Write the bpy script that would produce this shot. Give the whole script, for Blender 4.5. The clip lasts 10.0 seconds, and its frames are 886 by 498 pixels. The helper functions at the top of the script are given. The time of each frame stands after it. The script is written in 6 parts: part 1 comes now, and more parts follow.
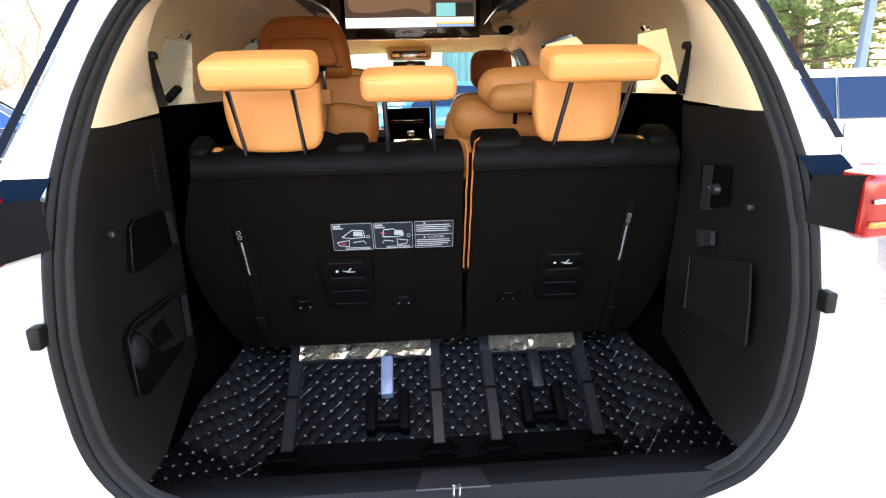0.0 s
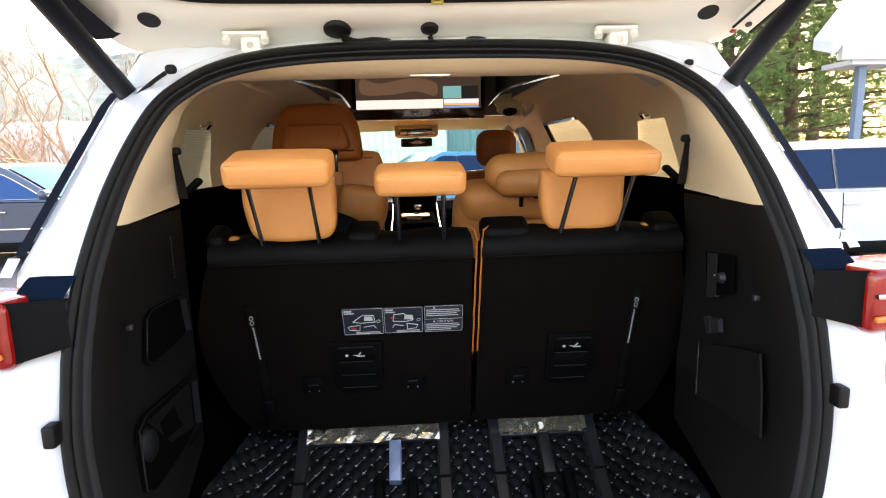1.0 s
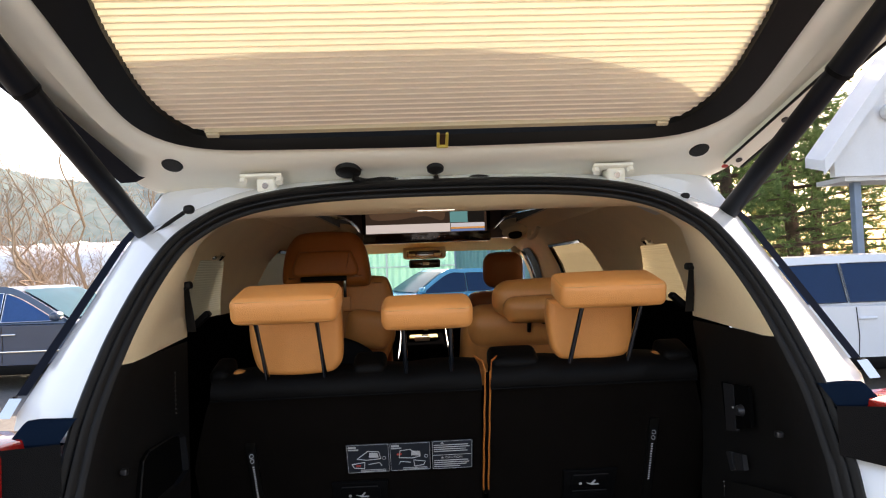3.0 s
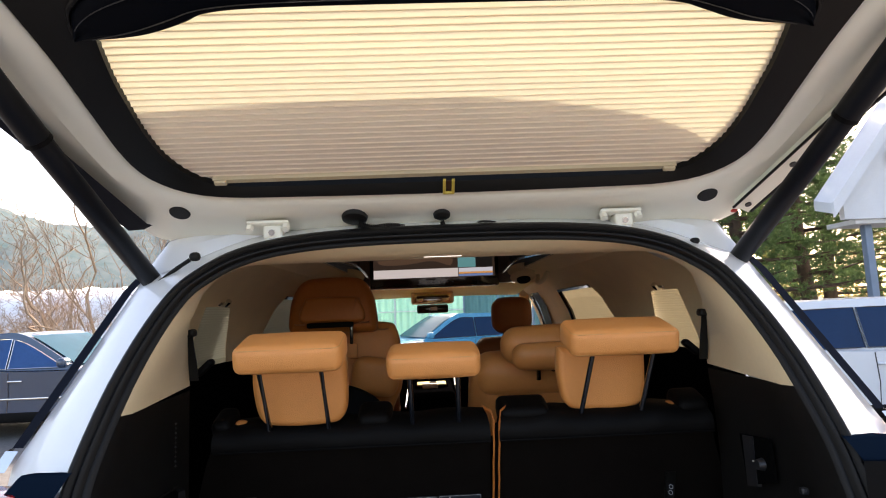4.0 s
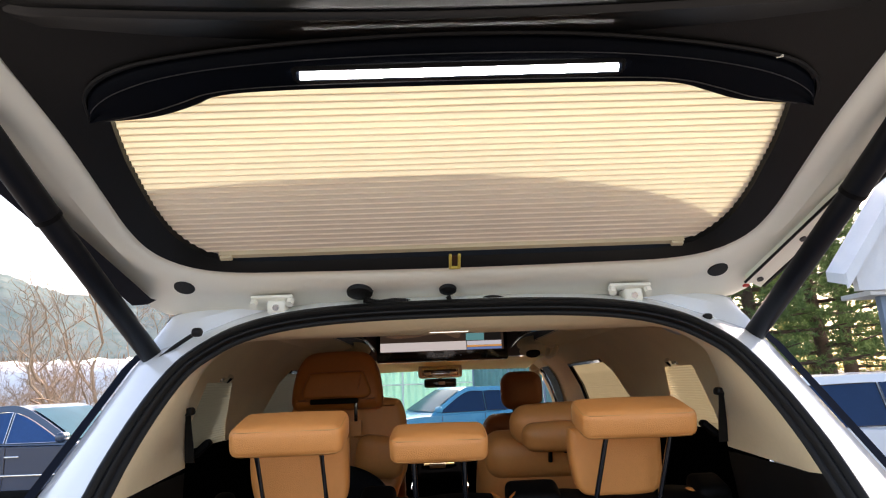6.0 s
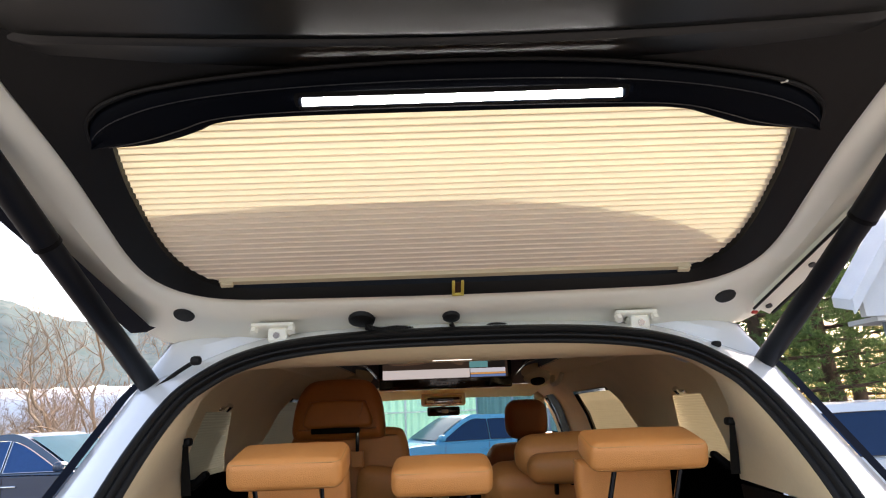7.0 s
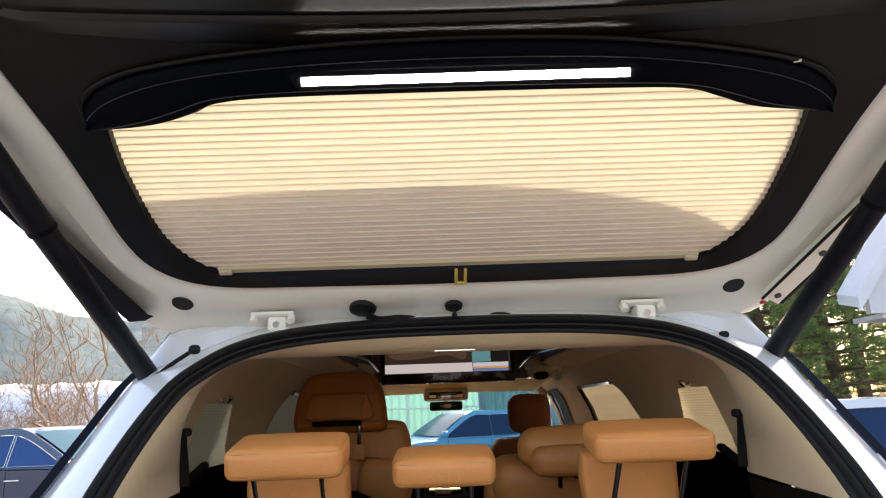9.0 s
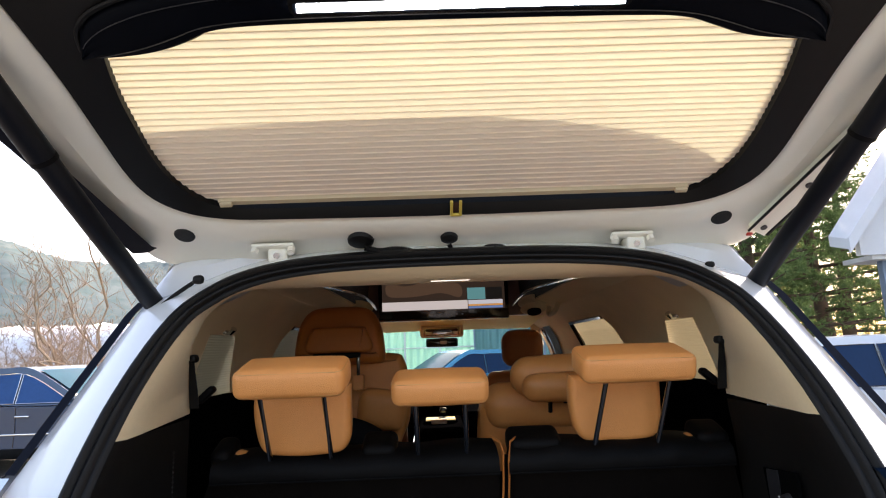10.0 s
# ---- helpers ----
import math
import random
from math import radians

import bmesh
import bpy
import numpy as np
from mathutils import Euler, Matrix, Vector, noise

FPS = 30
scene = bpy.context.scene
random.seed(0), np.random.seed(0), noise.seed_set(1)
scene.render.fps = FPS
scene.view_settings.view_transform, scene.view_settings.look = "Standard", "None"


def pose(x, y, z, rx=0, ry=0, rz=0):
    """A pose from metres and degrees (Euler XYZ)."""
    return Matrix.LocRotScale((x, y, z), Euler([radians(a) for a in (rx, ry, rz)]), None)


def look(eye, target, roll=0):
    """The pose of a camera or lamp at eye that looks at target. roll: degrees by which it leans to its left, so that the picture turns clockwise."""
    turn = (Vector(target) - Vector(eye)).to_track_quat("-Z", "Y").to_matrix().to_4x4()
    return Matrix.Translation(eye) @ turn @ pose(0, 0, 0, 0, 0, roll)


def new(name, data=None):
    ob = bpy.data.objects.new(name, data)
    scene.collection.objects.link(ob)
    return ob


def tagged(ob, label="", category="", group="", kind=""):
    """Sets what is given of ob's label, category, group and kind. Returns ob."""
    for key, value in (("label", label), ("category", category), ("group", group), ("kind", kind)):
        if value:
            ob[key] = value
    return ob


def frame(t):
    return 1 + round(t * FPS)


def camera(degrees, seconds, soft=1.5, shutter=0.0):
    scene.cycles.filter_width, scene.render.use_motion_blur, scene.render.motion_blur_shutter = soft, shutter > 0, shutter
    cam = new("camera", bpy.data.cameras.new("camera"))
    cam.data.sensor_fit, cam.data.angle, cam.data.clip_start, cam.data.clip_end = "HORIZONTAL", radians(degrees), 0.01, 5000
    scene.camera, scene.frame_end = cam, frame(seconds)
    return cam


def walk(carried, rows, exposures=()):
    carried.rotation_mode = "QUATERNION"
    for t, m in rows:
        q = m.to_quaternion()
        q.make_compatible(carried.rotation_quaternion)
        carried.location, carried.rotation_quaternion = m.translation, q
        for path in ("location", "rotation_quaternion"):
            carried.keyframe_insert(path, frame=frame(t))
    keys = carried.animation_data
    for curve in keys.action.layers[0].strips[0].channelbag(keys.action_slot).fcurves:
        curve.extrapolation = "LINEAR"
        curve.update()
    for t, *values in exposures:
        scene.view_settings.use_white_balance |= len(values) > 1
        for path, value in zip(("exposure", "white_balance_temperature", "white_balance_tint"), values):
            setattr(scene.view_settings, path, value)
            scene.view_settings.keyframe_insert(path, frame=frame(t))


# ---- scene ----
cam = camera(75.8, 10.0, soft=1.1)
PATH = [
    (0, (-0.058, 0.316, 1.413), (0.053, 2.234, 0.855), -1.3),
    (0.5, (-0.064, 0.328, 1.447), (0.043, 2.274, 0.996), -1.4),
    (1, (-0.071, 0.305, 1.478), (0.032, 2.273, 1.138), -1.5),
    (1.5, (-0.066, 0.302, 1.501), (0.034, 2.287, 1.273), -1.6),
    (2, (-0.067, 0.297, 1.504), (0.029, 2.291, 1.38), -1.8),
    (2.5, (-0.066, 0.299, 1.512), (0.028, 2.296, 1.484), -2.0),
    (4, (-0.059, 0.319, 1.526), (0.003, 2.306, 1.742), -2.3),
    (4.5, (-0.054, 0.325, 1.527), (0.001, 2.304, 1.809), -2.4),
    (5, (-0.051, 0.329, 1.533), (-0.002, 2.299, 1.874), -2.3),
    (5.5, (-0.051, 0.33, 1.537), (-0.008, 2.289, 1.941), -2.2),
    (7, (-0.051, 0.349, 1.545), (-0.019, 2.272, 2.093), -2.2),
    (7.5, (-0.051, 0.357, 1.547), (-0.025, 2.269, 2.13), -2.2),
    (8, (-0.054, 0.362, 1.546), (-0.029, 2.267, 2.151), -2.2),
    (8.5, (-0.055, 0.37, 1.542), (-0.031, 2.281, 2.132), -2.1),
    (9, (-0.05, 0.378, 1.531), (-0.029, 2.304, 2.069), -2.0),
    (9.5, (-0.052, 0.369, 1.519), (-0.027, 2.317, 1.97), -2.0),
    (10, (-0.051, 0.352, 1.496), (-0.022, 2.321, 1.842), -2.1),
]
walk(cam, [(t, look(eye, target, roll)) for t, eye, target, roll in PATH],
     exposures=[(0.0, 3.68, 7900, 19), (0.6, 3.38, 8000, 19), (1.2, 2.68, 8500, 20), (1.8, 2.24, 8700, 20), (2.5, 2.12, 8400, 20), (4.0, 1.92, 7600, 20), (10.0, 1.90, 7450, 20)])

# ---- daylight ----
world = bpy.data.worlds.new("daylight")
scene.world = world
world.use_nodes = True
wn, wl = world.node_tree.nodes, world.node_tree.links
sky = wn.new("ShaderNodeTexSky")
sky.sky_type = "NISHITA"
sky.sun_disc = False
SUN_ELEV, SUN_AZ = 30.0, 20.0      # azimuth from straight ahead, towards the right
sky.sun_elevation, sky.sun_rotation = radians(SUN_ELEV), radians(SUN_AZ)
sky.dust_density = 2.5
wl.new(sky.outputs[0], wn["Background"].inputs[0])
wn["Background"].inputs[1].default_value = 0.15
sun = new("sun", bpy.data.lights.new("sun", "SUN"))
sun.data.energy, sun.data.angle, sun.data.color = 3.2, radians(0.6), (1.0, 0.94, 0.85)
sd = Vector((math.sin(radians(SUN_AZ)) * math.cos(radians(SUN_ELEV)), math.cos(radians(SUN_AZ)) * math.cos(radians(SUN_ELEV)), math.sin(radians(SUN_ELEV))))
sun.matrix_world = look(sd * 60, (0, 0, 0))


# ---- materials ----
def mat(name, col, rough=0.5, metal=0.0, var=0.12, scale=6.0, bump=0.0, bscale=300.0, coat=0.0, spec=0.5, col2=None, sheen=0.0):
    m = bpy.data.materials.new(name)
    m.use_nodes = True
    n, l = m.node_tree.nodes, m.node_tree.links
    b = n["Principled BSDF"]
    b.inputs["Roughness"].default_value, b.inputs["Metallic"].default_value = rough, metal
    b.inputs["Coat Weight"].default_value, b.inputs["Coat Roughness"].default_value = coat, 0.04
    b.inputs["Specular IOR Level"].default_value = spec
    b.inputs["Sheen Weight"].default_value = sheen
    tc = n.new("ShaderNodeTexCoord")
    big, fine = n.new("ShaderNodeTexNoise"), n.new("ShaderNodeTexNoise")
    big.inputs["Scale"].default_value, big.inputs["Detail"].default_value = scale, 4
    fine.inputs["Scale"].default_value, fine.inputs["Detail"].default_value = scale * 14, 3
    l.new(tc.outputs["Object"], big.inputs[0]), l.new(tc.outputs["Object"], fine.inputs[0])
    mean = n.new("ShaderNodeMath")
    mean.operation = "MULTIPLY_ADD"
    l.new(fine.outputs[0], mean.inputs[0])
    mean.inputs[1].default_value = 0.4
    l.new(big.outputs[0], mean.inputs[2])
    ramp = n.new("ShaderNodeMapRange")
    ramp.inputs["From Min"].default_value, ramp.inputs["From Max"].default_value = 0.4, 1.0
    l.new(mean.outputs[0], ramp.inputs["Value"])
    mix = n.new("ShaderNodeMix")
    mix.data_type = "RGBA"
    second = col2 or tuple(c * (1 - 2 * var) for c in col)
    mix.inputs["A"].default_value, mix.inputs["B"].default_value = (*second, 1), (*col, 1)
    l.new(ramp.outputs[0], mix.inputs["Factor"])
    l.new(mix.outputs["Result"], b.inputs["Base Color"])
    rr = n.new("ShaderNodeMapRange")
    rr.inputs["To Min"].default_value, rr.inputs["To Max"].default_value = rough * 0.85, min(1, rough * 1.15)
    l.new(mean.outputs[0], rr.inputs["Value"]), l.new(rr.outputs[0], b.inputs["Roughness"])
    if bump:
        v, bp = n.new("ShaderNodeTexVoronoi"), n.new("ShaderNodeBump")
        v.inputs["Scale"].default_value = bscale
        l.new(tc.outputs["Object"], v.inputs["Vector"])
        bp.inputs["Strength"].default_value, bp.inputs["Distance"].default_value = bump, 0.002
        l.new(v.outputs["Distance"], bp.inputs["Height"]), l.new(bp.outputs[0], b.inputs["Normal"])
    return m


def glow(name, col, power):
    m = bpy.data.materials.new(name)
    m.use_nodes = True
    b = m.node_tree.nodes["Principled BSDF"]
    b.inputs["Base Color"].default_value = (*[c * 0.3 for c in col], 1)
    b.inputs["Emission Color"].default_value, b.inputs["Emission Strength"].default_value = (*col, 1), power
    return m


def pane_glass(name, tint, gloss=0.06):
    m = bpy.data.materials.new(name)
    m.use_nodes = True
    n, l = m.node_tree.nodes, m.node_tree.links
    n.remove(n["Principled BSDF"])
    tr, gl, fr, mx = n.new("ShaderNodeBsdfTransparent"), n.new("ShaderNodeBsdfGlossy"), n.new("ShaderNodeMath"), n.new("ShaderNodeMixShader")
    lw = n.new("ShaderNodeLayerWeight")
    fr.operation = "MULTIPLY_ADD"
    pw = n.new("ShaderNodeMath")
    pw.operation = "POWER"
    pw.inputs[1].default_value = 4.0
    l.new(lw.outputs["Facing"], pw.inputs[0]), l.new(pw.outputs[0], fr.inputs[0])
    fr.inputs[1].default_value, fr.inputs[2].default_value = 0.7, gloss
    tr.inputs[0].default_value = (*tint, 1)
    gl.inputs["Roughness"].default_value = 0.02
    l.new(fr.outputs[0], mx.inputs[0]), l.new(tr.outputs[0], mx.inputs[1]), l.new(gl.outputs[0], mx.inputs[2])
    l.new(mx.outputs[0], n["Material Output"].inputs[0])
    return m


def cloth_through(name, col, share, through_col=None):
    """A thin fabric that lets daylight through."""
    m = mat(name, col, 0.9, var=0.05, scale=9)
    n, l = m.node_tree.nodes, m.node_tree.links
    tl, mx = n.new("ShaderNodeBsdfTranslucent"), n.new("ShaderNodeMixShader")
    tl.inputs[0].default_value = (*(through_col or col), 1)
    mx.inputs[0].default_value = share
    l.new(n["Principled BSDF"].outputs[0], mx.inputs[1]), l.new(tl.outputs[0], mx.inputs[2])
    l.new(mx.outputs[0], n["Material Output"].inputs[0])
    return m


WHITE = mat("white_car_paint", (0.78, 0.79, 0.80), 0.28, var=0.015, scale=2, coat=0.7)
INNER_WHITE = mat("white_inner_panel_paint", (0.88, 0.85, 0.74), 0.35, var=0.015, scale=3, coat=0.25)
SILVER = mat("silver_white_car_paint", (0.70, 0.73, 0.76), 0.3, var=0.02, scale=2, coat=0.6)
DARKCAR = mat("dark_blue_car_paint", (0.020, 0.048, 0.095), 0.22, var=0.04, scale=2, coat=1.0)
BLUECAR = mat("pale_blue_car_paint", (0.05, 0.31, 0.52), 0.25, var=0.03, scale=2, coat=0.35)
RUBBER = mat("black_rubber", (0.0054, 0.0050, 0.0049), 0.5, var=0.15, scale=20, bump=0.15, bscale=900, spec=0.28)
PLASTIC = mat("charcoal_grained_plastic", (0.0028, 0.0027, 0.0030), 0.5, var=0.12, scale=8, bump=0.35, bscale=700, spec=0.10)
BLACKTRIM = mat("charcoal_satin_trim", (0.0050, 0.0046, 0.0040), 0.38, var=0.12, scale=8, bump=0.2, bscale=800, spec=0.22)
SILLPLASTIC = mat("grained_dark_sill_plastic", (0.006, 0.0068, 0.0085), 0.55, var=0.12, scale=8, bump=0.3, bscale=700, spec=0.2)
DARKFELT = mat("matt_black_cabin_felt", (0.0022, 0.0022, 0.0026), 0.95, var=0.15, scale=9, spec=0.0)
# black trim colour with a blue cast for the sky it mirrors
QTRIM = mat("sky_tinted_window_edge", (0.004, 0.006, 0.013), 0.5, var=0.1, scale=5, spec=0.06)
CARGO = mat("charcoal_cargo_trim_plastic", (0.0085, 0.0078, 0.0074), 0.5, var=0.14, scale=8, bump=0.3, bscale=700, spec=0.2)
STRUT = mat("blue_black_strut_paint", (0.0042, 0.0052, 0.0085), 0.4, var=0.1, scale=8, spec=0.2)
PODLEATHER = mat("blue_black_leather", (0.0011, 0.0022, 0.0050), 0.5, var=0.15, scale=10, bump=0.12, bscale=420, spec=0.06)
GATEPANEL = mat("dark_satin_gate_panel", (0.0036, 0.0038, 0.0036), 0.30, var=0.12, scale=8, bump=0.05, bscale=800, spec=0.5)
# matt black with the blue of reflected sky painted into it
SKYTINT = mat("sky_tinted_black_trim", (0.0055, 0.0125, 0.025), 0.6, var=0.08, scale=4, spec=0.0)
PIANO = mat("gloss_black_trim", (0.008, 0.009, 0.012), 0.12, var=0.05, scale=4, coat=1.0)
CARPET = mat("black_seat_back_felt", (0.0072, 0.0055, 0.0046), 0.92, var=0.2, scale=14, bump=0.5, bscale=1200, spec=0.04)
BLACKLEATHER = mat("black_leather", (0.0024, 0.0021, 0.0021), 0.55, var=0.2, scale=10, bump=0.25, bscale=420, spec=0.10)
TAN = mat("tan_orange_leather", (0.72, 0.280, 0.076), 0.44, var=0.07, scale=5, bump=0.3, bscale=450)
BROWN = mat("cognac_leather", (0.50, 0.15, 0.028), 0.46, var=0.07, scale=5, bump=0.3, bscale=450)
COGNAC_DARK = mat("dark_cognac_leather", (0.30, 0.085, 0.020), 0.5, var=0.06, scale=5, bump=0.3, bscale=450)
STITCH = mat("pale_orange_thread", (0.62, 0.30, 0.10), 0.7, var=0.1, scale=60)
WHITETHREAD = mat("pale_thread", (0.5, 0.5, 0.5), 0.7, var=0.1, scale=60)
BEIGE = mat("beige_headliner_fabric", (0.84, 0.66, 0.41), 0.92, var=0.06, scale=7, bump=0.25, bscale=1500, sheen=0.1)
BEIGETRIM = mat("beige_grained_trim", (0.66, 0.55, 0.37), 0.6, var=0.04, scale=7, bump=0.25, bscale=900)
CREAM = mat("cream_front_headliner", (0.84, 0.73, 0.33), 0.9, var=0.05, scale=7, bump=0.2, bscale=1500)
BLIND = cloth_through("cream_pleated_fabric", (0.96, 0.76, 0.60), 0.30, (0.75, 0.735, 0.58))
SIDEBLIND = cloth_through("pale_yellow_blind_fabric", (0.48, 0.41, 0.26), 0.30)
CHROME = mat("chrome", (0.75, 0.75, 0.74), 0.12, metal=1.0, var=0.05, scale=10)
STEEL = mat("dark_steel", (0.05, 0.05, 0.055), 0.35, metal=0.6, var=0.1, scale=20)
FOIL = mat("crumpled_protective_foil", (0.95, 0.80, 0.58), 0.16, metal=0.85, var=0.15, scale=12, bump=0.8, bscale=40)
BLUEFILM = mat("pale_blue_protective_film", (0.42, 0.52, 0.72), 0.3, metal=0.3, var=0.12, scale=14, bump=0.6, bscale=50)
MATQ = mat("black_quilted_leatherette", (0.003, 0.0033, 0.005), 0.5, var=0.15, scale=12, bump=0.3, bscale=500, spec=0.2)
REDLENS = mat("red_lamp_lens", (0.36, 0.008, 0.006), 0.12, var=0.2, scale=14, coat=0.6)
AMBER = mat("amber_lamp_lens", (0.85, 0.22, 0.02), 0.15, var=0.1, scale=12, coat=1.0)
YELLOW = mat("yellow_clip_plastic", (0.66, 0.50, 0.10), 0.4, var=0.06, scale=30)
STICKER = mat("dark_sticker", (0.022, 0.026, 0.034), 0.35, var=0.08, scale=20)
INK = mat("white_print", (0.50, 0.50, 0.50), 0.6, var=0.05, scale=40)
REDINK = mat("red_print", (0.5, 0.05, 0.04), 0.6, var=0.05, scale=40)
LEDMAT = glow("white_light_strip", (0.90, 0.98, 1.0), 15.0)
CLEAR = pane_glass("clear_car_glass", (0.82, 0.92, 0.90))
TINT = pane_glass("tinted_car_glass", (0.16, 0.19, 0.22))
# dark glass; its blue base colour stands in for the reflected sky
CARWINDOW = mat("sky_tinted_side_glass", (0.006, 0.030, 0.085), 0.05, var=0.08, scale=3, spec=0.2)
SCREENGLASS = mat("teal_tinted_windscreen", (0.020, 0.090, 0.130), 0.12, var=0.1, scale=3, spec=0.03)
# brighter sky reflection as base colour, for the dark sedan's windows
SKYGLASS = mat("painted_sky_side_glass", (0.018, 0.085, 0.25), 0.05, var=0.15, scale=2, spec=0.25)
GROUND = mat("gravelly_asphalt", (0.21, 0.20, 0.185), 0.95, var=0.22, scale=22, bump=0.9, bscale=70, col2=(0.085, 0.080, 0.073))
BARK = mat("bark", (0.115, 0.075, 0.05), 0.95, var=0.25, scale=9, bump=0.8, bscale=40)
TWIG = mat("pale_brown_twigs", (0.52, 0.38, 0.26), 0.9, var=0.2, scale=5)
NEEDLE = cloth_through("pine_needles", (0.12, 0.19, 0.07), 0.45)
# distance haze is mixed into both base colours
HILLM = mat("haze_tinted_hillside", (0.090, 0.145, 0.145), 1.0, spec=0.0, var=0.2, scale=0.22, col2=(0.20, 0.225, 0.225))
POLY = mat("white_tunnel_film", (0.80, 0.81, 0.82), 0.35, var=0.05, scale=0.8)
RENDERED = mat("white_house_paint", (0.76, 0.77, 0.78), 0.8, var=0.05, scale=1.4)
POSTBLUE = mat("grey_blue_steel_post", (0.20, 0.27, 0.36), 0.45, var=0.08, scale=4)
DRYGRASS = mat("dry_grass", (0.42, 0.33, 0.20), 0.95, var=0.25, scale=4)
TYRE = mat("tyre_rubber", (0.02, 0.02, 0.02), 0.8, var=0.15, scale=10)


# ---- builders ----
def thing(name, label, category, group="", kind="", at=(0, 0, 0)):
    ob = new(name)
    ob.location = at
    return tagged(ob, label, category, group, kind)


def part(name, bm, material, parent=None, label="", smooth=True):
    me = bpy.data.meshes.new(name)
    bmesh.ops.recalc_face_normals(bm, faces=bm.faces)
    bm.to_mesh(me)
    bm.free()
    me.materials.append(material)
    for p in me.polygons:
        p.use_smooth = smooth
    if smooth:
        me.set_sharp_from_angle(angle=radians(38))
    ob = new(name, me)
    if parent:
        ob.parent = parent
        off = Vector(parent.location)
        up = parent.parent
        while up:
            off += Vector(up.location)
            up = up.parent
        ob.location = -off
    if label:
        ob["label"] = label
    return ob


def rbox(c, s, r=0.01, seg=3, turn=None):
    """A box with rounded edges, at c, of size s; turn: a matrix about its middle."""
    bm = bmesh.new()
    bmesh.ops.create_cube(bm, size=1)
    bmesh.ops.scale(bm, vec=s, verts=bm.verts)
    if r > 0:
        bmesh.ops.bevel(bm, geom=bm.edges[:], offset=min(r, min(s) * 0.49), segments=seg, profile=0.5, affect="EDGES")
    m = Matrix.Translation(c) @ (turn or Matrix())
    bmesh.ops.transform(bm, matrix=m, verts=bm.verts)
    return bm


def rot(rx=0, ry=0, rz=0):
    return pose(0, 0, 0, rx, ry, rz)


def tube(pts, r, n=10, cap=True):
    """A round bar along pts; r: a radius or one for each point."""
    bm = bmesh.new()
    pts = [Vector(p) for p in pts]
    rs = r if isinstance(r, (list, tuple)) else [r] * len(pts)
    rings = []
    for i, p in enumerate(pts):
        d = (pts[min(i + 1, len(pts) - 1)] - pts[max(i - 1, 0)]).normalized()
        u = d.cross(Vector((0, 0, 1)) if abs(d.z) < 0.9 else Vector((1, 0, 0))).normalized()
        v = d.cross(u)
        rings.append([bm.verts.new(p + rs[i] * (math.cos(a) * u + math.sin(a) * v)) for a in (2 * math.pi * k / n for k in range(n))])
    for a, b in zip(rings, rings[1:]):
        for k in range(n):
            bm.faces.new((a[k], a[(k + 1) % n], b[(k + 1) % n], b[k]))
    if cap:
        bm.faces.new(rings[0]), bm.faces.new(rings[-1])
    return bm


def loft(rings, closed=False, caps=False):
    bm = bmesh.new()
    vs = [[bm.verts.new(p) for p in ring] for ring in rings]
    k = len(vs[0])
    for a, b in zip(vs, vs[1:]):
        for i in range(k if closed else k - 1):
            j = (i + 1) % k
            bm.faces.new((a[i], a[j], b[j], b[i]))
    if caps:
        bm.faces.new(vs[0]), bm.faces.new(vs[-1])
    return bm


def plate(outline, depth, m, r=0.0, seg=2):
    """An outline in x, y raised by depth along z, then put at the pose m."""
    bm = bmesh.new()
    f = bm.faces.new([bm.verts.new((x, y, 0)) for x, y in outline])
    ex = bmesh.ops.extrude_face_region(bm, geom=[f])
    bmesh.ops.translate(bm, vec=(0, 0, depth), verts=[v for v in ex["geom"] if isinstance(v, bmesh.types.BMVert)])
    if r:
        es = [e for e in bm.edges if abs(e.verts[0].co.z - e.verts[1].co.z) < 1e-6]
        bmesh.ops.bevel(bm, geom=es, offset=r, segments=seg, profile=0.5, affect="EDGES")
    bmesh.ops.transform(bm, matrix=m, verts=bm.verts)
    return bm


def spline(pts, n, closed=False):
    """n points along a smooth curve through pts."""
    P = [np.array(p, float) for p in pts]
    k = len(P)
    out = []
    for i in range(n):
        u = i / n * k if closed else i / (n - 1) * (k - 1)
        j = min(int(u), k - 1 if closed else k - 2)
        f = u - j
        g = (lambda q: P[q % k]) if closed else (lambda q: P[min(max(q, 0), k - 1)])
        a, b, c, d = g(j - 1), g(j), g(j + 1), g(j + 2)
        out.append(tuple(0.5 * (2 * b + (c - a) * f + (2 * a - 5 * b + 4 * c - d) * f * f + (3 * b - a - 3 * c + d) * f ** 3)))
    return out


def rounded(w, h, r, n=6, cx=0, cy=0):
    """A rounded rectangle's outline."""
    out = []
    for sx, sy, a0 in ((1, 1, 0), (-1, 1, 90), (-1, -1, 180), (1, -1, 270)):
        for k in range(n + 1):
            a = radians(a0 + 90 * k / n)
            out.append((cx + sx * (w / 2 - r) + r * math.cos(a), cy + sy * (h / 2 - r) + r * math.sin(a)))
    return out


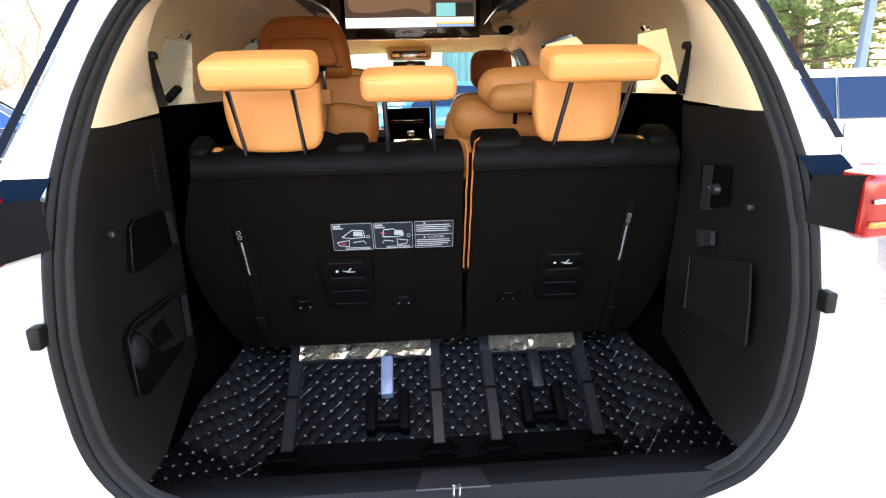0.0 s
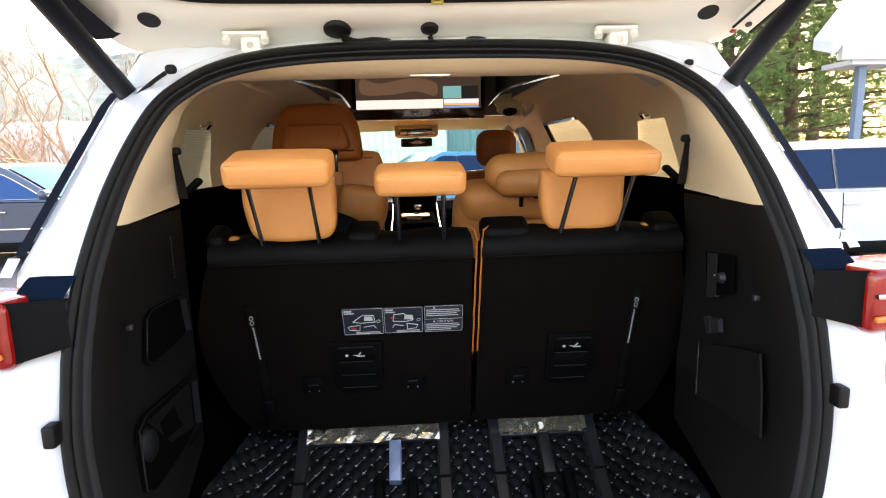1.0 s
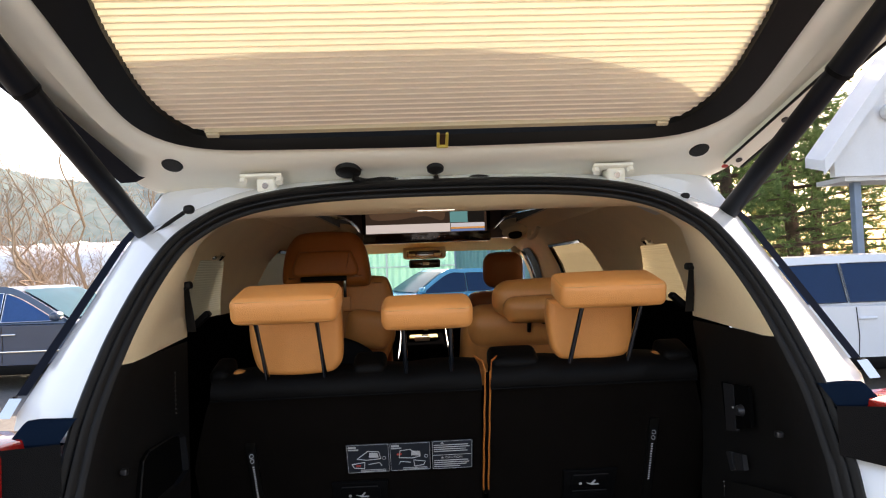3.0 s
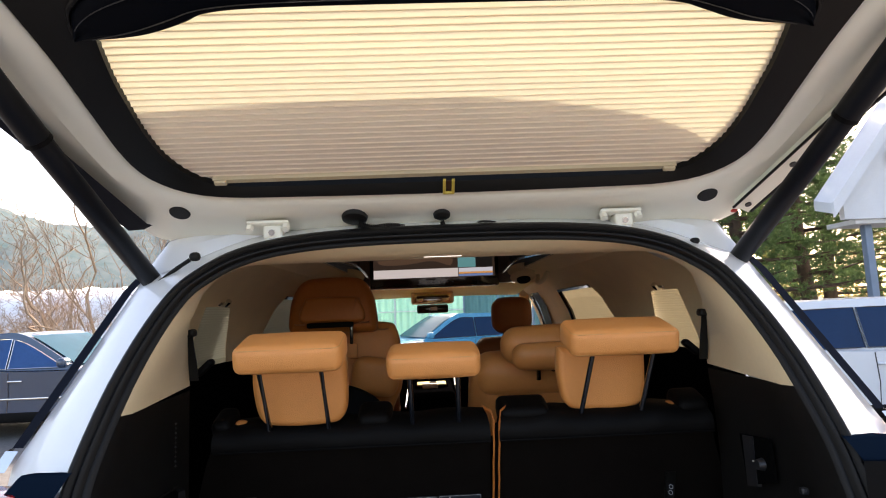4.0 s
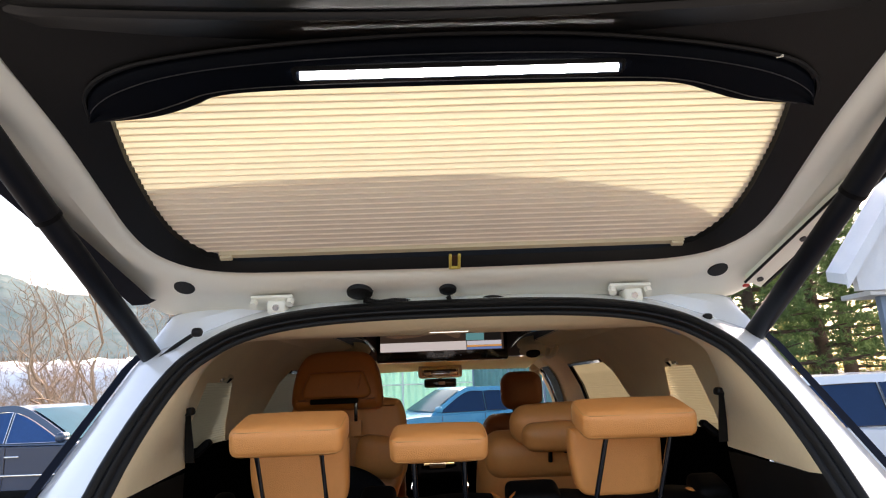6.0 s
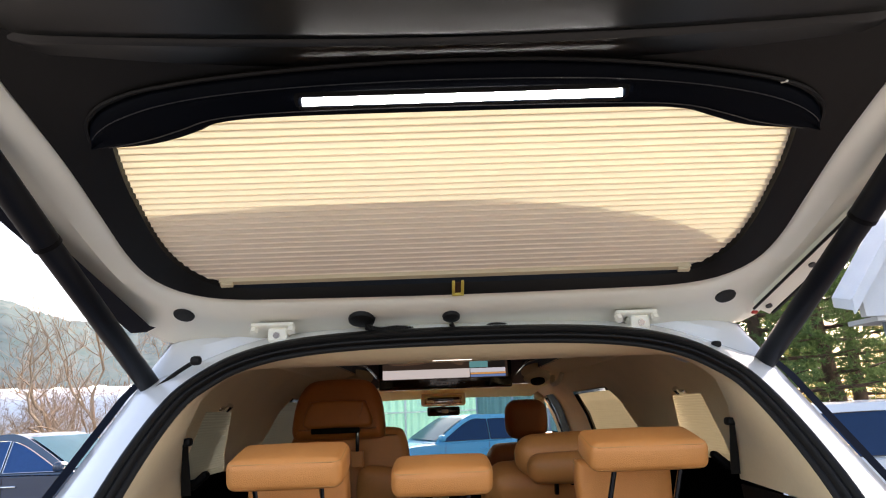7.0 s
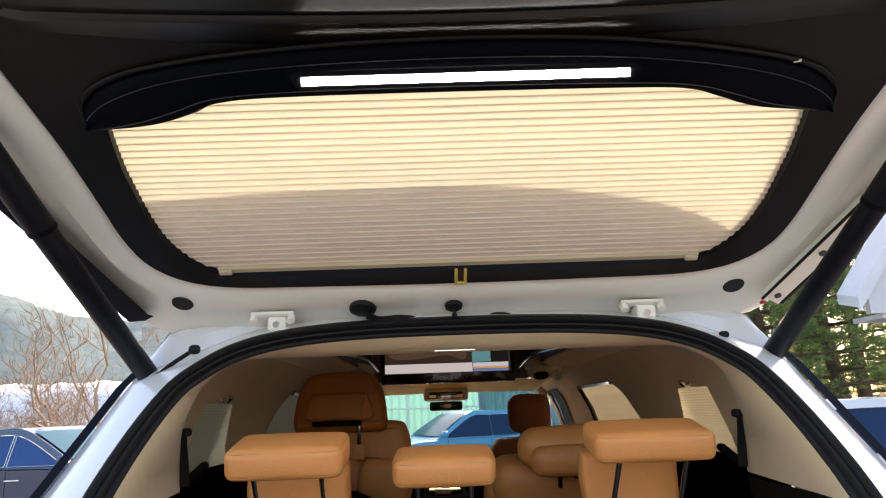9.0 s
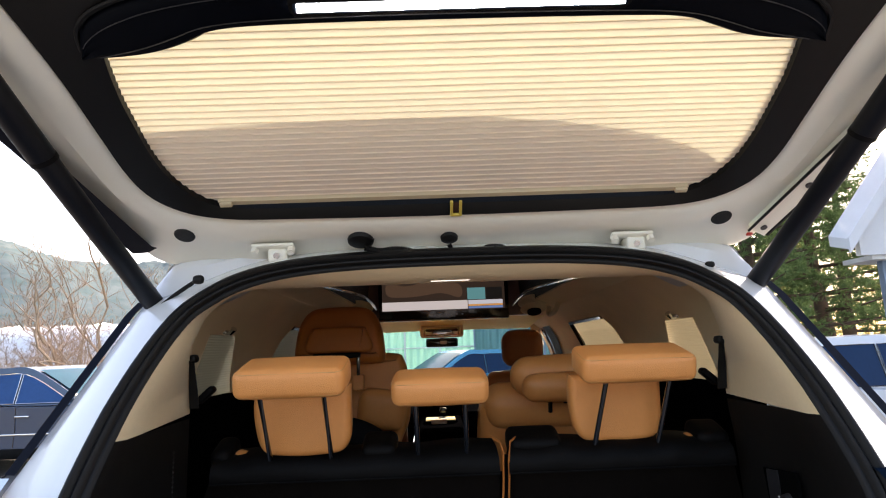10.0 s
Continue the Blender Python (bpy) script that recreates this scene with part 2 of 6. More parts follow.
def pillow(c, s, r, turn=None, puff=0.012, seg=4):
    """A padded block: rounded edges and slightly domed faces."""
    bm = bmesh.new()
    bmesh.ops.create_cube(bm, size=1)
    bmesh.ops.scale(bm, vec=s, verts=bm.verts)
    bmesh.ops.bevel(bm, geom=bm.edges[:], offset=min(r, min(s) * 0.48), segments=seg, profile=0.5, affect="EDGES")
    bmesh.ops.subdivide_edges(bm, edges=[e for e in bm.edges if e.calc_length() > 0.05], cuts=5, use_grid_fill=True)
    for v in bm.verts:
        q = [2 * v.co[i] / s[i] for i in range(3)]
        for i in range(3):
            j, k = (i + 1) % 3, (i + 2) % 3
            v.co[i] += puff * q[i] * max(0, 1 - q[j] ** 2) * max(0, 1 - q[k] ** 2)
    bmesh.ops.transform(bm, matrix=Matrix.Translation(c) @ (turn or Matrix()), verts=bm.verts)
    return bm


def interp(v, xs, ys):
    return float(np.interp(v, xs, ys))

# ---- the setting: ground, hill, far things ----
def ground_sheet():
    bm = bmesh.new()
    n, R = 90, 900.0
    xs = [math.copysign(abs(u) ** 3, u) * R for u in np.linspace(-1, 1, n)]
    vs = [[bm.verts.new((x, y + 5, 0.012 * noise.noise((x * 0.7, y * 0.7, 0)) if abs(x) < 40 else 0)) for x in xs] for y in xs]
    for a, b in zip(vs, vs[1:]):
        for i in range(n - 1):
            bm.faces.new((a[i], a[i + 1], b[i + 1], b[i]))
    return tagged(part("ground", bm, GROUND), "pale gravelly parking ground", "ground", kind="structure")


ground_sheet()


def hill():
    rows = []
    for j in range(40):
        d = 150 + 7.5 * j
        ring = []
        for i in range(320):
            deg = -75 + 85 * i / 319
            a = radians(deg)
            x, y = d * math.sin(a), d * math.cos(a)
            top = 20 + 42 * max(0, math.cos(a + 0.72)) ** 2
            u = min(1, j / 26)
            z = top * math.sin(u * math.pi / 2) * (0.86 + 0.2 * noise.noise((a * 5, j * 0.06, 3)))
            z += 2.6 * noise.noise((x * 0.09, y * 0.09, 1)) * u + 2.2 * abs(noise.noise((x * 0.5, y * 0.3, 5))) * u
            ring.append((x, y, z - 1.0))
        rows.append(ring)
    return tagged(part("backdrop_hill", loft(rows), HILLM), "wooded hillside beyond the field, haze painted in", "hill", kind="structure")


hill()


def poly_tunnel(x0, x1, y, w, h):
    t = thing("poly_tunnel", "long white film-covered growing tunnel in a field", "greenhouse", "tunnels in the field")
    rings = []
    for i in range(41):
        x = x0 + (x1 - x0) * i / 40
        rings.append([(x, y + w / 2 * math.cos(a) * (1 if i % 4 else 1.012), h * math.sin(a) ** 0.8 * (1 if i % 4 else 1.012)) for a in np.linspace(0, math.pi, 19)])
    part("film_cover", loft(rings), POLY, t)
    for i in range(0, 41, 4):
        x = x0 + (x1 - x0) * i / 40
        part("hoop", tube([(x, y + w / 2 * 1.015 * math.cos(a), 1.015 * h * math.sin(a) ** 0.8) for a in np.linspace(0, math.pi, 15)], 0.03, 6), CHROME, t)
    return t


poly_tunnel(-60, -9, 34, 9, 3.6)
poly_tunnel(-70, -12, 46, 9, 4.3)


def shrub(x, y, h, seed, material=TWIG, spread=0.7, label="bare winter tree with many thin twigs"):
    rng = random.Random(seed)
    t = thing("bare_tree", label, "tree", "bare trees at the field edge")
    lines = []

    def grow(p, d, length, r, level):
        pts, q = [p], p
        for _ in range(5):
            d = (d + Vector((rng.gauss(0, 0.2), rng.gauss(0, 0.2), rng.gauss(0.04, 0.16)))).normalized()
            q = q + d * length / 5
            pts.append(q)
        lines.append((pts, r, level))
        if level < 5:
            for _ in range(rng.randint(3, 5) if level < 3 else 3):
                i = rng.randint(1, 5)
                side = Vector((rng.gauss(0, 1), rng.gauss(0, 1), rng.gauss(0.35, 0.5))).normalized()
                grow(pts[i], (d * (1 - spread) + side * spread).normalized(), length * rng.uniform(0.45, 0.72), r * 0.55, level + 1)

    for k in range(3):
        grow(Vector((x + rng.uniform(-0.3, 0.3), y, 0)), Vector((rng.uniform(-0.5, 0.5), rng.uniform(-0.2, 0.2), 1)).normalized(), h * 0.6, 0.05 * h / 4, 0)
    vt, ft, vl, fl = [], [], [], []
    for pts, r, level in lines:
        V, Fc = (vt, ft) if level < 2 else (vl, fl)
        n = 6 if level < 2 else 3
        first = len(V)
        for i, p in enumerate(pts):
            rr = max(0.0030, r * (1 - 0.12 * i))
            for k in range(n):
                a = 2 * math.pi * k / n
                V.append((p.x + rr * math.cos(a), p.y + rr * math.sin(a), p.z + 0.3 * rr * math.sin(a)))
        for i in range(len(pts) - 1):
            for k in range(n):
                Fc.append((first + i * n + k, first + i * n + (k + 1) % n, first + (i + 1) * n + (k + 1) % n, first + (i + 1) * n + k))
    for nm, V, Fc in (("trunk", vt, ft), ("branchwork", vl, fl)):
        me = bpy.data.meshes.new(nm)
        me.from_pydata(V, [], Fc)
        me.materials.append(material)
        ob = new(nm, me)
        ob.parent = t
        if nm == "branchwork":
            ob["kind"] = "stuff"
    return t


shrub(-7.3, 13.5, 4.7, 11, spread=0.66)
shrub(-9.8, 15.5, 4.2, 12, spread=0.72)
shrub(-5.9, 14.5, 4.0, 17, spread=0.75)
shrub(-12.6, 15.8, 3.2, 13, spread=0.8)
shrub(-8.6, 13.2, 2.6, 21, spread=0.85)


def scrub_band():
    """Russet brush along the foot of the hill."""
    rng = random.Random(31)
    V, Fc = [], []
    for _ in range(9000):
        a = radians(rng.uniform(-62, -8))
        d = rng.uniform(112, 146)
        x, y = d * math.sin(a), d * math.cos(a)
        h = rng.uniform(3.0, 11.0) * (0.6 + 0.6 * noise.noise((a * 14, 0.3, 2)) ** 2 + 0.2)
        w = rng.uniform(0.2, 0.9)
        b = len(V)
        V += [(x - w, y, 0), (x + w, y, 0), (x + rng.gauss(0, 0.7), y, h)]
        Fc.append((b, b + 1, b + 2))
    me = bpy.data.meshes.new("scrub")
    me.from_pydata(V, [], Fc)
    me.materials.append(mat("russet_scrub", (0.36, 0.22, 0.14), 0.95, var=0.25, scale=0.2))
    tagged(new("scrub", me), "russet leafless scrub at the foot of the hill", "scrub", kind="stuff")


scrub_band()


def grass_bank():
    rng = random.Random(9)
    V, Fc = [], []
    for _ in range(5000):
        x, y = rng.uniform(-22, -3), rng.uniform(12.5, 16)
        h, a = rng.uniform(0.3, 1.2), rng.uniform(0, 6.28)
        b = len(V)
        dx, dy = 0.02 * math.cos(a), 0.02 * math.sin(a)
        lean = rng.gauss(0, 0.3)
        V += [(x - dx, y - dy, 0), (x + dx, y + dy, 0), (x + lean, y + lean * 0.5, h)]
        Fc.append((b, b + 1, b + 2))
    me = bpy.data.meshes.new("dry_grass")
    me.from_pydata(V, [], Fc)
    me.materials.append(DRYGRASS)
    tagged(new("dry_grass", me), "tall dry grass along the field edge", "grass", kind="stuff")


grass_bank()


def pine(x, y, h, seed, base=1.6, needles=None):
    rng = random.Random(seed)
    t = thing("pine_tree", "evergreen pine with dense green needle clumps", "tree", "pines beside the house")
    part("trunk", tube([(x + 0.12 * math.sin(k * 0.7 + seed), y, h * k / 8) for k in range(9)], [0.24 - 0.025 * k for k in range(9)], 10), BARK, t)
    V, Fc = [], []
    limbs = bmesh.new()
    for k in range(46):
        z = base + (h - base) * (k / 46) ** 0.9
        a = k * 2.4 + rng.uniform(-0.4, 0.4)
        L = (1 - 0.75 * (z - base) / (h - base)) * rng.uniform(1.7, 3.0)
        pts = [Vector((x + L * u * math.cos(a), y + L * u * math.sin(a), z + 0.5 * u * u * L * 0.25 - 0.15 * u)) for u in (0, 0.3, 0.6, 1)]
        tb = tube(pts, [0.06, 0.045, 0.03, 0.012], 5)
        me = bpy.data.meshes.new("tmp")
        tb.to_mesh(me)
        tb.free()
        limbs.from_mesh(me)
        bpy.data.meshes.remove(me)
        for _ in range(34):
            u = rng.uniform(0.25, 1.05)
            c = Vector((x + L * u * math.cos(a) + rng.gauss(0, 0.22), y + L * u * math.sin(a) + rng.gauss(0, 0.22), z + 0.12 * u * u * L - 0.15 * u + rng.gauss(0, 0.16)))
            for _ in range(30):
                d = Vector((rng.gauss(0, 1), rng.gauss(0, 1), rng.gauss(0.35, 0.8))).normalized()
                e = d.cross(Vector((rng.gauss(0, 1), rng.gauss(0, 1), rng.gauss(0, 1)))).normalized() * 0.011
                s = rng.uniform(0.10, 0.22)
                b = len(V)
                V += [tuple(c + e), tuple(c - e), tuple(c + d * s)]
                Fc.append((b, b + 1, b + 2))
    part("branchwork", limbs, BARK, t)["kind"] = "stuff"
    me = bpy.data.meshes.new("needles")
    me.from_pydata(V, [], Fc)
    me.materials.append(needles or NEEDLE)
    ob = new("crown", me)
    ob.parent = t
    return t


pine(7.9, 14.5, 7.5, 1, 1.7)
pine(10.6, 16.0, 8.0, 2, 1.8)
pine(6.0, 18.0, 8.0, 3, 1.0)
pine(9.2, 21.0, 9.0, 6, 1.0)
pine(13.5, 19.0, 9.0, 4, 1.6)
DRY = cloth_through("yellowing_needles", (0.34, 0.30, 0.10), 0.4)
for k, (px, py, ph) in enumerate(((9.0, 25.0, 7.0), (12.5, 26.0, 7.0), (16.0, 25.0, 7.0), (19.0, 24.0, 7.0), (6.5, 26.0, 7.0), (10.5, 31.0, 10.0), (14.5, 32.0, 10.0), (18.5, 31.0, 9.5))):
    pine(px, py, ph, 30 + k, 0.3, DRY)


def porch_house():
    t = thing("house", "white house gable with an open porch on grey-blue posts", "house")
    # the gable end faces the lot; its eave comes down over the porch
    ex, y, ez = 8.55, 12.0, 3.56
    rise = 1.27
    def top(x):
        return ez + rise * (x - ex)
    for yy, nm in ((y, "gable_wall"),):
        bm = plate([(ex + 0.45, ez - 0.42), (12.2, ez - 0.42), (15.6, ez - 0.42), (12.2, top(12.2) - 0.2), (ex + 0.45, top(ex + 0.45) - 0.2)], 0.15, Matrix.Translation((0, y + 0.35, 0)) @ rot(90))
        part(nm, bm, RENDERED, t, smooth=False)
    part("roof", loft([[(ex - 0.1, y - 0.2, top(ex - 0.1)), (12.2, y - 0.2, top(12.2)), (12.2, y - 0.2, top(12.2) - 0.22), (ex - 0.1, y - 0.2, top(ex - 0.1) - 0.22)],
                       [(ex + 0.05, y + 0.55, top(ex + 0.05)), (12.2, y + 0.55, top(12.2)), (12.2, y + 0.55, top(12.2) - 0.22), (ex + 0.05, y + 0.55, top(ex + 0.05) - 0.22)]], closed=True, caps=True), RENDERED, t, smooth=False)
    part("bargeboard", loft([[(ex - 0.1, y - 0.26, top(ex - 0.1) + 0.02), (12.2, y - 0.26, top(12.2) + 0.02), (12.2, y - 0.26, top(12.2) - 0.3), (ex - 0.1, y - 0.26, top(ex - 0.1) - 0.3)],
                             [(ex - 0.1, y - 0.203, top(ex - 0.1) + 0.02), (12.2, y - 0.203, top(12.2) + 0.02), (12.2, y - 0.203, top(12.2) - 0.3), (ex - 0.1, y - 0.203, top(ex - 0.1) - 0.3)]], closed=True, caps=True), RENDERED, t, smooth=False)
    part("porch_ceiling", rbox((12.6, y + 0.75, ez - 0.46), (6.6, 0.9, 0.1), 0), RENDERED, t)
    for px in (9.75, 12.6, 15.4):
        part("post", rbox((px, y + 0.6, (ez - 0.5) / 2), (0.16, 0.16, ez - 0.5), 0.01), POSTBLUE, t)
    part("back_wall", rbox((14.5, y + 1.5, 1.5), (3.0, 0.2, 3.0), 0), RENDERED, t)
    bm = bmesh.new()
    bmesh.ops.create_uvsphere(bm, u_segments=20, v_segments=12, radius=0.16)
    bmesh.ops.translate(bm, vec=(10.2, y + 0.1, 4.5), verts=bm.verts)
    lamp = part("globe_lamp", bm, RENDERED, t, "round white globe lamp")
    return t


porch_house()


def sheet_wall():
    t = thing("sheet_fence", "pale mint corrugated sheet fence with posts", "fence")
    rng = random.Random(4)
    tones = [cloth_through("mint_sheet", (0.36, 0.66, 0.53), 0.16), cloth_through("pale_mint_sheet", (0.50, 0.74, 0.63), 0.2), mat("teal_sheet", (0.17, 0.36, 0.34), 0.5, var=0.12, scale=2)]
    xs = np.linspace(-7, 7, 15)
    for a, b in zip(xs, xs[1:]):
        dark = a > 0.9
        rows = [[(x, 17.0 + 0.03 * math.sin(x * 30), z) for x in np.linspace(a + 0.01, b - 0.01, 40)] for z in (0, 1.2, 2.5)]
        part("sheet", loft(rows), tones[2] if dark else tones[rng.randint(0, 1)], t)
    for x in xs:
        part("post", rbox((float(x), 16.9, 1.3), (0.05, 0.07, 2.6), 0.01), RENDERED if x < 0.9 else POSTBLUE, t)
    for z in (0.7, 1.55, 2.3):
        part("rail", rbox((-3.0, 16.92, z), (8.0, 0.05, 0.035), 0.01), RENDERED, t)


sheet_wall()


# ---- parked cars ----
def parked_car(name, label, ox, oy, facing, paint, length=4.8, height=1.45, width=1.85, suv=False, fo=0.0):
    """A car seen from its side; its near side stands at y = oy, its middle at x = ox; facing +1 looks to +x."""
    t = thing(name, label, "car", "parked cars")
    H, L = height, length
    hood = 0.94 if not suv else 1.02
    belt = 0.93 if not suv else 1.0
    prof = [(-L / 2, 0.42), (-L / 2 - 0.02, 0.62), (-L / 2 + 0.04, 0.9), (-L / 2 + 0.25, belt + 0.06), (-L * 0.33, belt + 0.1), (-L * 0.1, belt + 0.02), (L * 0.12, belt), (L * 0.22, belt),
            (L * 0.36, hood - 0.05), (L * 0.46, hood - 0.2), (L / 2, 0.66), (L / 2, 0.42), (L * 0.46, 0.24), (-L * 0.46, 0.24)]
    ends = spline(prof, 70, True)
    def X(u):
        return ox + facing * u
    rings = []
    for k, v in enumerate((0.0, 0.03, 0.09, width - 0.09, width - 0.03, width)):
        s = (0.94, 0.975, 1, 1, 0.975, 0.94)[k]
        rings.append([(X(u * (0.985 + 0.015 * s)), oy + v, 0.6 + (z - 0.6) * s) for u, z in ends])
    part("body", loft(rings, closed=True, caps=True), paint, t)
    back = -L * 0.44 if suv else -L * 0.36
    roof = [(back, belt + 0.03), (back + (0.28 if suv else 0.62), H - 0.06), (back + (0.6 if suv else 1.0), H - 0.01), (L * (fo - 0.02), H), (L * (fo + 0.07), H - 0.04), (L * (fo + 0.24), belt + 0.0)]
    up = spline(roof, 40)
    def cabin(inset, shrink):
        rr = []
        for v in (inset, inset + 0.02, width / 2, width - inset - 0.02, width - inset):
            ring = []
            for u, z in up:
                tz = (z - belt) / (H - belt)
                side = 0.16 * tz
                y = oy + (v + side if v < width / 2 - 0.01 else v - side if v > width / 2 + 0.01 else v)
                ring.append((X(u), y, belt + (z - belt) * shrink))
            ring += [(X(L * (fo + 0.24)), oy + v, belt - 0.05), (X(back), oy + v, belt - 0.05)]
            rr.append(ring)
        return loft(rr, closed=True, caps=True)
    part("roof", cabin(0.05, 1.0), paint, t)
    # side glass, a little proud of the cabin, in two panes
    def glass(u0, u1):
        n = 12
        low, high = [], []
        for k in range(n + 1):
            u = u0 + (u1 - u0) * k / n
            ztop = interp(u, [p[0] for p in up], [p[1] for p in up]) - 0.09
            ztop = max(ztop, belt + 0.03)
            low.append((X(u), oy + 0.05 + 0.01 - 0.016, belt + 0.03))
            tz = (ztop - belt) / (H - belt)
            high.append((X(u), oy + 0.05 + 0.16 * tz - 0.016, ztop))
        rim = [(a, b - 0.004, c) for a, b, c in low] + [(a, b - 0.004, c) for a, b, c in reversed(high)]
        wnd = part("side_window", loft([low, high]), SKYGLASS if paint is DARKCAR else CARWINDOW, t)
        part("window_trim", tube(rim + rim[:1], 0.007 if paint is DARKCAR else 0.006, 5), CHROME if paint is DARKCAR else PIANO, wnd)
    fa, fb = (L * (fo + 0.075), H - 0.055), (L * (fo + 0.225), belt + 0.045)
    sc = []
    for k in range(7):
        v = k / 6
        u, z = fa[0] + (fb[0] - fa[0]) * v, interp(fa[0] + (fb[0] - fa[0]) * v, [p[0] for p in up], [p[1] for p in up])
        inset = 0.10 + 0.16 * (z - belt) / (H - belt)
        sc.append([(X(u + 0.012 + 0.02 * math.sin(math.pi * q)), oy + inset + (width - 2 * inset) * q, z + 0.012) for q in np.linspace(0, 1, 8)])
    part("windscreen", loft(sc), SCREENGLASS, t)
    um = -L * 0.03
    glass(back + 0.18, um - 0.014)
    glass(um + 0.014, L * (0.2 + fo))
    for u in (-L * 0.02, -L * 0.25, L * 0.19):
        part("door_seam", tube([(X(u), oy + 0.004 - 0.006, belt - 0.02), (X(u + 0.02), oy - 0.002, 0.6), (X(u), oy + 0.004, 0.32)], 0.006, 5), STEEL, t)
    for u in (-L * 0.22, um - 0.02 + 0.18):
        part("door_handle", rbox((X(u), oy - 0.016, belt - 0.14), (0.2, 0.035, 0.03), 0.012), CHROME if paint is DARKCAR else paint, t)
    part("wing_mirror", rbox((X(L * (0.215 + fo)), oy - 0.09, belt + 0.1), (0.12, 0.2, 0.13), 0.05), paint, t)
    part("sill", rbox((X(0), oy + 0.02, 0.3), (L * 0.55, 0.06, 0.14), 0.02), PLASTIC, t)
    if paint is DARKCAR:
        part("bumper_strip", rbox((X(0.05), oy - 0.006, 0.55), (L * 0.5, 0.02, 0.03), 0.008), CHROME, t)
    for u in (-L * 0.3, L * 0.31):
        wh = part("wheel", tube([(X(u), oy - 0.005, 0.33), (X(u), oy + 0.03, 0.33), (X(u), oy + 0.22, 0.33)], [0.3, 0.33, 0.33], 28), TYRE, t)
        part("rim", tube([(X(u), oy - 0.014, 0.33), (X(u), oy + 0.01, 0.33)], [0.19, 0.22], 24), CHROME, wh)
        wh2 = part("wheel", tube([(X(u), oy + width - 0.22, 0.33), (X(u), oy + width, 0.33)], 0.33, 24), TYRE, t)
    part("front_lamp", rbox((X(L * 0.465), oy + 0.2, 0.72), (0.16, 0.34, 0.12), 0.04), CHROME, t)
    part("rear_lamp", rbox((X(-L * 0.485), oy + 0.2, 0.82), (0.1, 0.34, 0.14), 0.04), REDLENS, t)
    return t


parked_car("sedan", "dark blue sedan with chrome window trim", -5.8, 8.5, 1, DARKCAR, 4.9, 1.45, fo=-0.07)
parked_car("sedan", "silver-white car with dark windows, reflected sky painted in", 4.75, 6.3, 1, SILVER, 4.8, 1.475, fo=0.10)
far_car = parked_car("sedan", "pale blue sedan parked before a sheet fence", 0.55, 12.5, -1, BLUECAR, 4.6, 1.45)
far_car.matrix_world = Matrix.Translation((0.3, 13.4, 0)) @ rot(0, 0, 22) @ Matrix.Translation((-0.3, -13.4, 0))

# ---- the minivan: opening, body, cabin shell ----
LEAN_Z = [0.3, 0.6, 0.8, 0.985, 1.12, 1.25, 1.40, 1.55, 1.66, 1.75]
LEAN_Y = [1.27, 1.27, 1.285, 1.315, 1.352, 1.41, 1.50, 1.605, 1.685, 1.75]


def lean(z):
    return interp(z, LEAN_Z, LEAN_Y)


HALF = [(0, 1.742), (0.25, 1.738), (0.42, 1.722), (0.53, 1.692), (0.60, 1.65), (0.65, 1.598), (0.69, 1.50), (0.717, 1.38), (0.733, 1.25), (0.737, 1.10),
        (0.733, 0.95), (0.715, 0.83), (0.69, 0.735), (0.648, 0.665), (0.587, 0.610), (0.44, 0.562), (0.22, 0.549), (0, 0.547)]
RING = HALF + [(-x, z) for x, z in HALF[-2:0:-1]]
CX, CZ = 0.006, 1.17
NR = 160


def opening(inset=0.0, fwd=0.0):
    """The rim of the tailgate opening, drawn in by inset and shifted forwards."""
    base = spline(RING, NR, True)
    out = []
    for i, (x, z) in enumerate(base):
        ax, az = base[i - 1]
        bx, bz = base[(i + 1) % NR]
        tx, tz = bx - ax, bz - az
        k = math.hypot(tx, tz)
        nx, nz = tz / k, -tx / k      # inwards for this clockwise rim
        if nx * (x) + nz * (z - CZ) > 0:
            nx, nz = -nx, -nz
        xx, zz = x + nx * inset, z + nz * inset
        out.append(Vector((xx + CX, lean(zz) + fwd, zz)))
    return out


van = thing("minivan", "white minivan with its tailgate raised and cargo bay open", "minivan")

# rubber seal: two rolls and a lip
def seal_ring(i0, i1, f0, f1, bulge, n=5):
    rings = []
    for k in range(n + 1):
        a = math.pi * k / n
        u = k / n
        rings.append(opening(i0 + (i1 - i0) * u, f0 + (f1 - f0) * u - bulge * math.sin(a)))
    return loft([list(r) for r in zip(*rings)] and rings, closed=True)


part("weatherstrip", seal_ring(-0.002, 0.020, 0.0, 0.0, 0.014), RUBBER, van, "black rubber weatherstrip round the opening")
part("inner_seal_lip", seal_ring(0.018, 0.034, 0.0, 0.01, 0.010), RUBBER, van)
part("seal_flange", seal_ring(0.032, 0.046, 0.01, 0.02, 0.004), RUBBER, van)


OUT_Z = [0.2, 0.6, 0.854, 1.034, 1.10, 1.12, 1.17, 1.23, 1.42, 1.62, 1.70, 1.80]
OUT_X = [0.85, 0.837, 0.811, 0.812, 0.828, 0.85, 0.895, 0.935, 0.85, 0.77, 0.70, 0.60]
OUT_Y = [1.20, 1.23, 1.25, 1.28, 1.30, 1.34, 1.50, 1.56, 1.645, 1.75, 1.80, 1.86]


